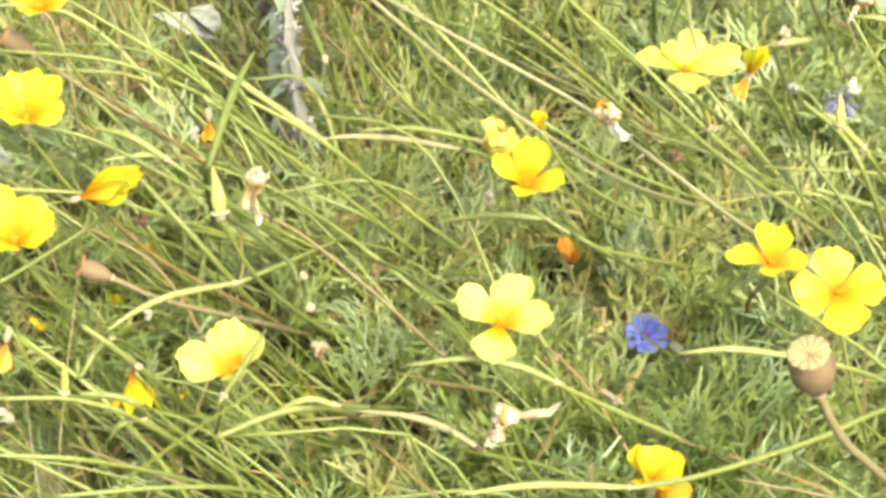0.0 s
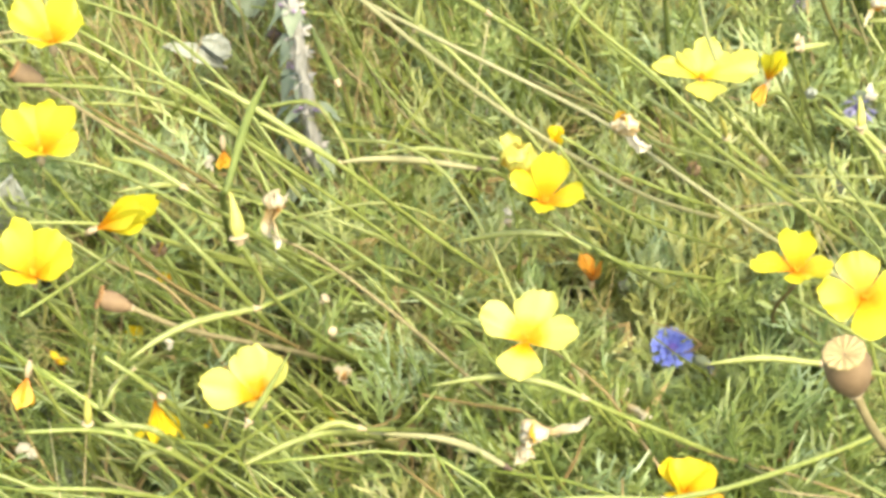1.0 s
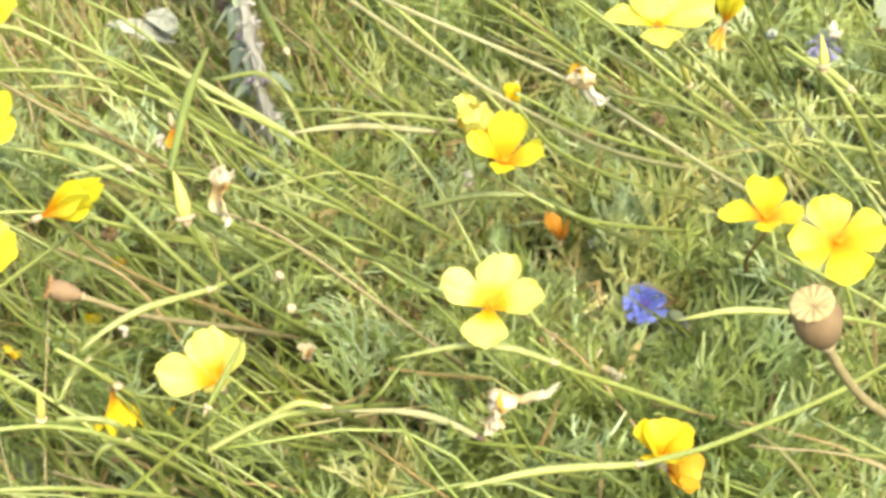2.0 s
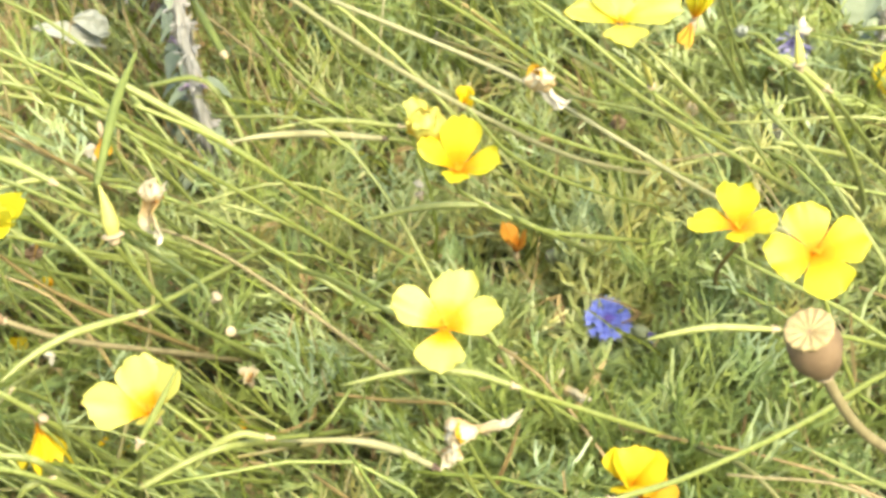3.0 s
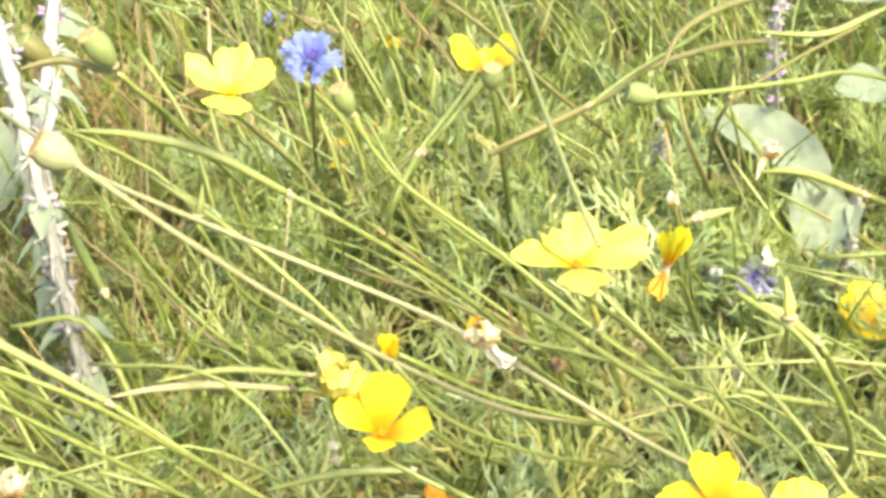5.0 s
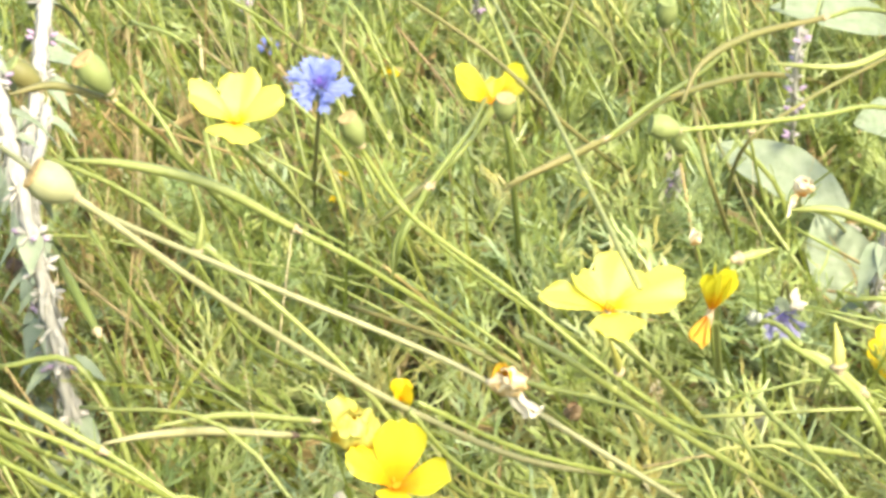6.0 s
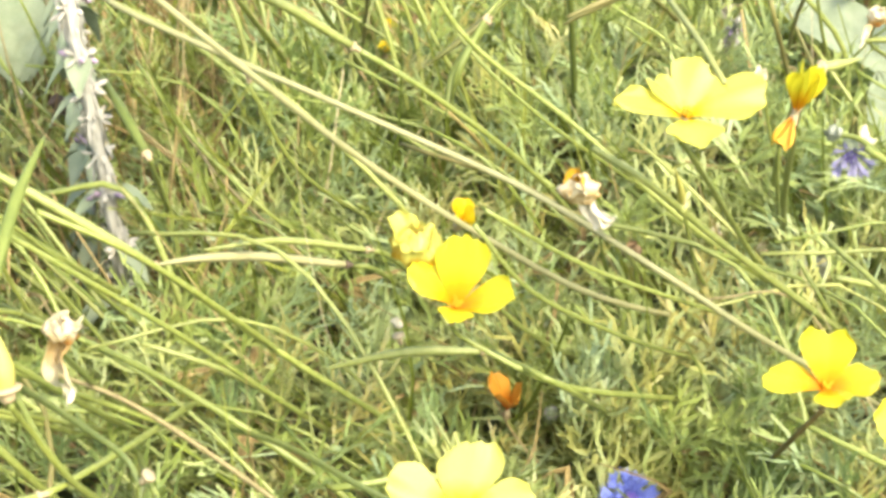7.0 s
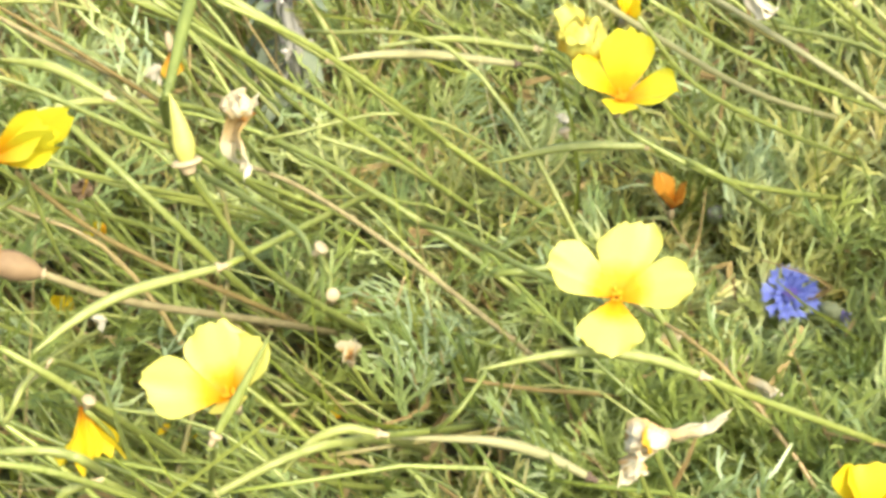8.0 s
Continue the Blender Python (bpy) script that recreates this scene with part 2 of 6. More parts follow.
def tube_part(name, pts, r0, r1, material, parent, label="", sides=7, ribs=0.0, profile=None, n=None, wobble=0.0, seed=0):
    base = np.array(parent.matrix_basis.translation if parent.parent is None else parent.parent.matrix_basis.translation)
    pts = [np.array(p, float) - base for p in pts]
    n = n or max(6, 5 * len(pts))
    path = spline(pts, n)
    u = np.linspace(0, 1, n)
    rad = r0 + (r1 - r0) * u if profile is None else np.array([profile(v) for v in u])
    rng = np.random.default_rng(seed)
    v, f = tube(path, rad, sides, ribs, wobble, rng)
    return mesh_object(name, v, f, material, parent, label)


def frame_of(normal, spin=0.0):
    """Axes of a bloom that faces along normal: its right, its up and its axis."""
    n = Vector(normal).normalized()
    right = Vector((1, 0, 0)) - n * n.x
    right.normalize()
    up = n.cross(right)
    c, s = math.cos(spin), math.sin(spin)
    return np.array(right * c + up * s), np.array(up * c - right * s), np.array(n)


def petal_mesh(ex, ey, n, ang, length, width, open0, open1, rng, nu=11, nv=11, ruffle=0.06, notch=0.04, curl=0.0):
    """One fan-shaped petal. open0 and open1: degrees from the axis at its base and at its tip."""
    er = ex * math.cos(ang) + ey * math.sin(ang)
    et = -ex * math.sin(ang) + ey * math.cos(ang)
    ph = rng.uniform(0, 6.28, 4)
    side = rng.normal(0, 0.06)
    verts, uv, faces = [], [], []
    for j in range(nv):
        v = -1 + 2 * j / (nv - 1)
        reach = 1 - notch * v * v - 0.07 * abs(v) ** 6 + 0.018 * math.sin(4 * v + ph[0]) + 0.018 * math.sin(11 * v + ph[1]) + 0.008 * math.sin(19 * v + ph[2]) + side * v
        rho = h = 0.0
        for i in range(nu):
            u = i / (nu - 1)
            th = radians(open0 + (open1 - open0) * u ** 0.8 + curl * u * u)
            if i:
                step = length * reach / (nu - 1)
                rho += step * math.sin(th)
                h += step * math.cos(th)
            w = width * (0.09 + 0.91 * math.sin(min(1.0, u * 1.06) * 1.5708) ** 1.4) * (1 - 0.30 * (max(0.0, u - 0.70) / 0.30) ** 2.4)
            cup = 0.30 * width * v * v * (0.35 + 0.65 * u) * math.sin(radians(90 - 0.5 * open1) * 0.9)
            rip = ruffle * length * u * u * (math.sin(3.2 * v + ph[2]) + 0.5 * math.sin(7 * v + ph[3]))
            verts.append(er * rho + n * (h + rip + cup * 0.55) + et * v * w - er * cup * 0.2)
            uv.append((u, v * 0.5 + 0.5))
    for j in range(nv - 1):
        for i in range(nu - 1):
            a = j * nu + i
            faces.append((a, a + 1, a + nu + 1, a + nu))
    return np.array(verts), faces, uv


def poppy(centre, normal, radius, spin, label, material=None, open0=38, open1=72, angles=(0, 90, 180, 270), scales=(1, 1, 1, 1),
          stem=None, seed=1, width=0.52, curl=0.0, group="open yellow poppies", per_open=None, widths=(1, 1, 1, 1, 1), ruffle=0.06, stem_material=None):
    """A four-petalled yellow poppy on its thin stalk, with a bunch of stamens and a flared collar."""
    rng = np.random.default_rng(seed)
    material = material or M_YELLOW
    c = np.array(centre, float)
    ex, ey, n = frame_of(normal, radians(spin))
    ob = thing("poppy", tuple(c), label, "flower", group)
    for k, (a, s) in enumerate(zip(angles, scales)):
        o = per_open[k] if per_open else 0
        v, f, uv = petal_mesh(ex, ey, n, radians(a), radius * s, radius * s * width * widths[k], open0 + rng.normal(0, 3) + o * 0.5, open1 + rng.normal(0, 5) + o, rng, curl=curl, ruffle=ruffle)
        v = v + n * 0.0012 * (k % 2)
        mesh_object("petal", v, f, material, ob, uv=uv)
    verts, faces = [], []
    for k in range(9):
        a, tilt = 2.4 * k, radians(rng.uniform(4, 32))
        d = n * math.cos(tilt) + (ex * math.cos(a) + ey * math.sin(a)) * math.sin(tilt)
        ln = radius * rng.uniform(0.14, 0.27)
        tv, tf = tube([n * 0.001, d * ln * 0.6, d * ln], [0.0004, 0.0005, 0.0007], 4)
        faces += [tuple(i + len(verts) for i in q) for q in tf]
        verts += tv
    mesh_object("stamen_tuft", verts, faces, M_STAMEN, ob, "orange stamens")["kind"] = "stuff"
    tv, tf = tube([n * 0.001, -n * 0.003, -n * 0.0045, -n * 0.011], [0.0020, 0.0023, 0.0031, 0.0012], 9)
    mesh_object("collar", tv, tf, M_RIM, ob, "pale flared collar")
    if stem:
        pts = [c - n * 0.011] + [np.array(p) for p in stem]
        tube_part("stem", pts, 0.0013, 0.0019, stem_material or M_STEM, ob)
    return ob


def trumpet(centre, axis, length, label, material, spread=26, stem=None, seed=1, category="flower", name="folded_poppy", petals=4, width=0.55, ruffle=0.06, group=""):
    """A half-closed or wilting bloom seen from its side."""
    rng = np.random.default_rng(seed)
    c = np.array(centre, float)
    ex, ey, n = frame_of(axis)
    ob = thing(name, tuple(c), label, category, group)
    for k in range(petals):
        a = 2 * math.pi * k / petals + rng.uniform(-0.3, 0.3)
        v, f, uv = petal_mesh(ex, ey, n, a, length * rng.uniform(0.8, 1.05), length * width * rng.uniform(0.7, 1.0), rng.uniform(4, 12), spread + rng.normal(0, spread * 0.3), rng, ruffle=ruffle)
        mesh_object("petal", v, f, material, ob, uv=uv)
    tv, tf = tube([n * 0.001, -n * 0.002, -n * 0.004, -n * 0.010], [0.0016, 0.0019, 0.0026, 0.0011], 9)
    mesh_object("collar", tv, tf, M_RIM, ob, "pale flared collar")
    if stem:
        tube_part("stem", [c - n * 0.009] + [np.array(p) for p in stem], 0.0012, 0.0017, M_STEM, ob)
    return ob


def wrinkled_bag(axis, size, long, seed, nu=15, nv=16):
    """A shrunken, folded bag of dried tissue round the origin."""
    ex, ey, n = frame_of(axis)
    verts, faces, uv = [], [], []
    for i in range(nu):
        u = i / (nu - 1)
        for j in range(nv):
            a = 2 * math.pi * j / nv
            q = Vector((math.cos(a) * 1.3 + seed, math.sin(a) * 1.3, u * 2.2))
            fold = abs(noise.noise(q * 1.5)) * 1.1 + 0.30 * math.sin(3 * a + 5 * u + seed) * u
            r = size * math.sin(3.1 * (0.06 + 0.90 * u)) ** 0.7 * (0.62 + 0.62 * fold)
            z = size * long * (u - 0.35) + size * 0.55 * noise.noise(q * 2.3 + Vector((5, 0, 0))) * u
            verts.append(ex * r * math.cos(a) + ey * r * math.sin(a) * 0.75 + n * z)
            uv.append((min(1.0, 0.12 + 0.72 * u + 0.45 * noise.noise(q)), j / nv))
    for i in range(nu - 1):
        for j in range(nv):
            faces.append((i * nv + j, i * nv + (j + 1) % nv, (i + 1) * nv + (j + 1) % nv, (i + 1) * nv + j))
    return np.array(verts), faces, uv


def limp_strip(path, w0, w1, seed, nu=14, nv=9):
    """A limp petal hanging along a path, gathered at its start, creased lengthwise, ragged at its end."""
    line = spline(path, nu)
    rng = np.random.default_rng(seed)
    side = unit(np.cross(line[-1] - line[0], np.array([0.2, 0.8, 0.5])))
    face = unit(np.cross(side, line[-1] - line[0]))
    ph = rng.uniform(0, 6.28, 3)
    verts, faces, uv = [], [], []
    for i in range(nu):
        u = i / (nu - 1)
        w = w0 + (w1 - w0) * u ** 0.7
        for j in range(nv):
            v = -1 + 2 * j / (nv - 1)
            rumple = noise.noise(Vector((v * 1.4 + seed, u * 3.5, ph[0])))
            crease = 0.35 * w * math.sin(3.2 * v + ph[0] + 2.5 * u) + 0.9 * w * rumple
            rag = (line[-1] - line[-2]) * (1.2 * math.sin(5 * v + ph[2]) + 0.8 * rng.normal()) * (u > 0.97)
            verts.append(line[i] + side * (v * w * (0.85 + 0.5 * noise.noise(Vector((u * 5, seed, v)))) + 0.3 * w * rumple) + face * crease + rag)
            uv.append((0.3 + 0.7 * u, v * 0.5 + 0.5))
    for i in range(nu - 1):
        for j in range(nv - 1):
            q = i * nv + j
            faces.append((q, q + 1, q + nv + 1, q + nv))
    return np.array(verts), faces, uv


def unit(v):
    return v / (np.linalg.norm(v) + 1e-9)


def crumpled(centre, axis, length, label, stem=None, seed=1, tail=None, material=None, name="withered_bloom", head=0.5, orange=0, tail_material=None):
    """A dried bloom: a shrunken, folded head with shrivelled petals and a limp papery tail."""
    rng = np.random.default_rng(seed)
    c = np.array(centre, float)
    ex, ey, n = frame_of(axis)
    ob = thing(name, tuple(c), label, "dead flower", "withered blooms")
    material = material or M_WITHERED
    v, f, uv = wrinkled_bag(axis, length * head * 0.62, 1.6, seed)
    mesh_object("head", v, f, material, ob, uv=uv)
    for k in range(3):
        v, f, uv = petal_mesh(ex, ey, n, k * 2.1 + rng.uniform(-0.4, 0.4), length * head * rng.uniform(0.7, 1.0), length * head * 0.36, rng.uniform(25, 60), rng.uniform(-30, 60), rng, 8, 7, 0.14, 0.2)
        v = v + np.array([noise.noise(Vector(p * 200 + seed)) for p in v])[:, None] * 0.003
        mesh_object("petal", v, f, M_ORANGE if k < orange else material, ob, uv=uv)
    if tail is not None:
        end = np.array(tail, float) - c
        ln = np.linalg.norm(end)
        sag = unit(np.cross(end, np.array([0.1, 0.9, 0.4]))) * ln * 0.16
        for k in range(2):
            off = rng.normal(0, 0.0012, 3)
            v, f, uv = limp_strip([off * 0.3, end * 0.4 - sag * (1 - 0.6 * k), end * 0.75 - sag * (0.7 - 0.9 * k), end * (1.02 - 0.2 * k) + off * 2], ln * 0.15, ln * rng.uniform(0.10, 0.14), seed + k)
            mesh_object("limp_petal", v, f, tail_material or material, ob, "papery limp petal", uv=uv)
    if stem:
        tube_part("stem", [c] + [np.array(p) for p in stem], 0.0011, 0.0016, M_STEM, ob)
    return ob


def seed_pod(pod, stem, label, thick=0.0026, material=None, stem_material=None, stem_r=0.0016, dark_tip=False, group="long seed pods", collar=None):
    """A long ribbed pod that tapers to its tip, its collar, and the stalk that bears it. pod runs from tip to collar."""
    material = material or M_POD
    ob = thing("seed_pod", tuple(stem[-1]) if stem else tuple(pod[-1]), label, "seed pod", group)
    hull = tube_part("pod", pod, 0, 0, material, ob, sides=12, ribs=0.10, n=26,
              profile=lambda u: thick * (0.16 + 0.84 * min(1, 2.2 * u) ** 0.7) * (1 - 0.28 * max(0, u - 0.72) / 0.28))
    if stem:
        a, b = np.array(pod[-1], float), np.array(pod[-2], float)
        d = (a - b) / np.linalg.norm(a - b)
        tube_part("collar", [a - d * 0.001, a + d * 0.0008, a + d * 0.002, a + d * 0.005], 0, 0, collar or (M_DARK if dark_tip else M_RIM), hull,
                  "" if collar else "dark shrivelled collar" if dark_tip else "pinkish collar", 9, profile=lambda u: thick * (0.85 + 0.22 * math.sin(min(1, u * 2.2) * 3.14) - 0.35 * u), n=9)
        tube_part("stem", [a + d * 0.004] + list(stem), stem_r, stem_r * 1.15, stem_material or M_STEM, ob)
    return ob


def stalk(pts, r0, r1, material, label, category="stem", name="stalk", group="", wobble=0.0):
    ob = thing(name, tuple(pts[-1]), label, category, group)
    tube_part("stem", pts, r0, r1, material, ob, wobble=wobble)
    for u in (0.35, 0.7):
        p = spline(pts, 41)[int(u * 40)]
        tube_part("node", [p, p + (np.array(pts[-1]) - np.array(pts[0])) * 0.012], (r0 + r1) * 0.62, (r0 + r1) * 0.60, material, ob, sides=7, n=4)
    return ob


def capsule(centre, axis, size, label, body, crown, stem=None, stem_material=None, stem_r=0.0016, wide=0.78, group="poppy capsules", flare=0.86):
    """A poppy seed head: an urn-shaped body below a flat rayed crown."""
    c = np.array(centre, float)
    ex, ey, n = frame_of(axis)
    ob = thing("poppy_capsule", tuple(c), label, "seed head", group)
    prof = [(-0.66, 0.10), (-0.58, 0.17), (-0.45, 0.30), (-0.22, 0.43), (0.03, 0.5), (0.26, 0.48), (0.40, 0.41), (0.46, 0.40)]
    path = [n * size * z for z, _ in prof]
    tv, tf = tube(path, [size * wide * r for _, r in prof], 18, 0.07)
    shell = mesh_object("body", tv, tf, body, ob)
    verts, faces = [], []
    rings = 78
    for r, z in ((0.0, 0.455), (0.16, 0.475), (0.42, 0.53), (0.475, 0.51), (0.46, 0.46)):
        for k in range(rings):
            a = 2 * math.pi * k / rings
            lob = flare * (1 + 0.032 * flare ** 4 * math.cos(a * 13) * (r > 0.3))
            ridge = 0.024 * flare ** 6 * math.cos(a * 13) * (0 < r < 0.45)
            verts.append(size * wide * r * lob * (ex * math.cos(a) + ey * math.sin(a)) + n * size * (z + ridge))
    for i in range(4):
        for k in range(rings):
            a, b = i * rings + k, i * rings + (k + 1) % rings
            faces.append((a, b, b + rings, a + rings))
    mesh_object("crown", verts, faces, crown, shell, "flat rayed crown")
    tv, tf = tube([-n * size * 0.58, -n * size * 0.63, -n * size * 0.70], [size * 0.10, size * 0.16, size * 0.09], 9)
    mesh_object("stem_ring", tv, tf, M_RIM, shell, "pale ring above the stem")
    if stem:
        tube_part("stem", [c - n * size * 0.6] + [np.array(p) for p in stem], stem_r, stem_r * 1.1, stem_material or M_STEM, ob)
    return ob


def bud(base, tip, thick, label, stem=None, cap=None):
    """A pointed bud standing on its pale collar."""
    a, b = np.array(base, float), np.array(tip, float)
    d = (b - a) / np.linalg.norm(b - a)
    ob = thing("flower_bud", tuple(a), label, "bud", "pointed buds")
    if cap is M_WHITE:
        b = a + d * 0.0018
    cap_part = tube_part("rim", [a, (a + b) / 2, b], 0, 0, cap, ob, sides=11, n=6, profile=lambda u: thick * (0.55 + 0.36 * u)) if cap is M_WHITE else tube_part("cap", [a, a + (b - a) * 0.5 + np.array([0.0006, 0, 0]), b], 0, 0, cap or M_BUD, ob, sides=10, ribs=0.06, n=16,
              profile=lambda u: max(0.00025, thick * math.sin(min(1, 0.25 + u * 1.9) * 1.5708) * (1 - u) ** 0.75))
    tube_part("collar", [a + d * 0.002, a + d * 0.0006, a - d * 0.001, a - d * 0.0038], 0, 0, M_RIM, cap_part, "pale collar", 10,
              profile=lambda u: thick * (0.80 + 0.32 * math.sin(min(1, u * 1.7) * 3.0) - 0.45 * u), n=9)
    if stem:
        tube_part("stem", [a - d * 0.005] + [np.array(p) for p in stem], 0.0012, 0.0017, M_STEM, ob)
    return ob


def cornflower(centre, axis, radius, label, material, centre_material, stem=None, seed=1, droop=0.0, count=17):
    """A cornflower: a ring of flared toothed florets round a violet middle, over a scaly cup."""
    rng = np.random.default_rng(seed)
    c = np.array(centre, float)
    ex, ey, n = frame_of(axis)
    ob = thing("cornflower", tuple(c), label, "flower", "cornflowers")
    for ring, (num, reach, tilt) in enumerate(((count, 1.0, 68), (count - 2, 0.78, 46), (count - 4, 0.55, 26))):
        for k in range(num):
            a = 2 * math.pi * (k + 0.5 * ring) / num + rng.normal(0, 0.12)
            t = radians(tilt + rng.normal(0, 8) + droop)
            er = ex * math.cos(a) + ey * math.sin(a)
            et = -ex * math.sin(a) + ey * math.cos(a)
            d = er * math.sin(t) + n * math.cos(t)
            m = np.cross(et, d)
            ln = radius * reach * rng.uniform(0.88, 1.1)
            verts, faces = [], []
            w = [0.03, 0.045, 0.095, 0.14]
            us = [0.0, 0.38, 0.66, 0.80]
            for u, ww in zip(us, w):
                for s in (-1, 0, 1):
                    verts.append(d * ln * u + et * s * ww * ln - m * (abs(s) * 0.0 + (1 - abs(s)) * 0.06 * ln * u))
            for i in range(3):
                for j in range(2):
                    q = i * 3 + j
                    faces.append((q, q + 1, q + 4, q + 3))
            for s, ext in ((-0.21, 0.98), (-0.11, 1.10), (0.02, 1.02), (0.12, 1.12), (0.22, 0.97)):
                verts.append(d * ln * ext + et * s * ln * 1.15 + m * rng.normal(0, 0.04) * ln)
            b = 9
            faces += [(b, b + 1, b + 3), (b, b + 1, b + 4), (b, b + 2, b + 5), (b + 1, b + 2, b + 6), (b + 1, b + 2, b + 7)]
            mesh_object("floret", verts, faces, material, ob, smooth=False)
    verts, faces = [], []
    for k in range(22):
        a, t = 2.4 * k, radians(4 + 1.5 * k)
        d = n * math.cos(t) + (ex * math.cos(a) + ey * math.sin(a)) * math.sin(t)
        tv, tf = tube([n * 0.001, d * radius * 0.40, d * radius * 0.52], [0.0005, 0.0006, 0.0004], 4)
        faces += [tuple(i + len(verts) for i in q) for q in tf]
        verts += tv
    mesh_object("disc", verts, faces, centre_material, ob, "violet middle")["kind"] = "stuff"
    tv, tf = tube([n * 0.003, -n * 0.003, -n * 0.009, -n * 0.014], [0.0030, 0.0050, 0.0046, 0.0014], 10, 0.08)
    mesh_object("bract_cup", tv, tf, M_BRACT, ob, "dark scaly cup")
    if stem:
        tube_part("stem", [c - n * 0.013] + [np.array(p) for p in stem], 0.0011, 0.0016, M_OLIVE, ob)
    return ob


def woolly_leaf(base, tip, width, up, label, fold=0.25, seed=1, felt=None):
    """A thick felted oval leaf with a raised midrib and sunken side veins."""
    a, b = np.array(base, float), np.array(tip, float)
    ob = thing("woolly_leaf", tuple(a), label, "leaf", "woolly leaves")
    d = b - a
    ln = np.linalg.norm(d)
    d /= ln
    s = np.cross(d, np.array(up, float))
    s /= np.linalg.norm(s)
    m = np.cross(s, d)
    nu, nv = 46, 13
    verts, faces = [], []
    for sheet in (0.0, -0.0016):
        for i in range(nu):
            u = i / (nu - 1)
            w = width * max(0.0, math.sin(3.1415 * (0.04 + 0.96 * u) ** 0.85)) ** 0.8 * 0.5
            for j in range(nv):
                v = -1 + 2 * j / (nv - 1)
                z = 0.10 * ln * math.sin(u * 2.6) + fold * w * abs(v) ** 1.4 + 0.0035 * noise.noise(Vector((u * 5 + seed, v * 3, seed))) - 0.0012 * math.exp(-(v * 7) ** 2) + 0.0011 * min(1.0, width / 0.05) ** 2 * math.sin(u * 46 - abs(v) * 9) * (1 - v * v) * (u < 0.95)
                verts.append(d * ln * u + s * v * w + m * (z + sheet * (1 - v * v)))
    for sh in range(2):
        o = sh * nu * nv
        for i in range(nu - 1):
            for j in range(nv - 1):
                q = o + i * nv + j
                faces.append((q, q + 1, q + nv + 1, q + nv) if sh == 0 else (q, q + nv, q + nv + 1, q + 1))
    blade_part = mesh_object("blade", verts, faces, felt or M_WOOL, ob)
    mid = [a + d * ln * u + m * (0.10 * ln * math.sin(u * 2.6) - 0.0040) for u in (-0.12, 0.25, 0.6, 0.95)]
    tube_part("midrib", mid, 0.0017, 0.0006, M_WOOL_STEM, blade_part)
    return ob


def small_leaf(p, d, ln, w, sag, out):
    """A small drooping felted leaf with a folded midrib, appended to out."""
    verts, faces = out
    b = len(verts)
    s = unit(np.cross(d, np.array([0.0, 0.0, 1.0])))
    up = np.cross(s, d)
    for i in range(7):
        u = i / 6
        c = p + d * ln * u + np.array([0, 0, -sag * ln * u * u])
        ww = w * math.sin(3.1 * (0.06 + 0.92 * u) ** 0.8)
        verts.extend([c - s * ww + up * ww * 0.35, c - s * ww * 0.5 + up * ww * 0.1, c - up * 0.0006, c + s * ww * 0.5 + up * ww * 0.1, c + s * ww + up * ww * 0.35])
    for i in range(6):
        for j in range(4):
            q = b + i * 5 + j
            faces.append((q, q + 1, q + 6, q + 5))


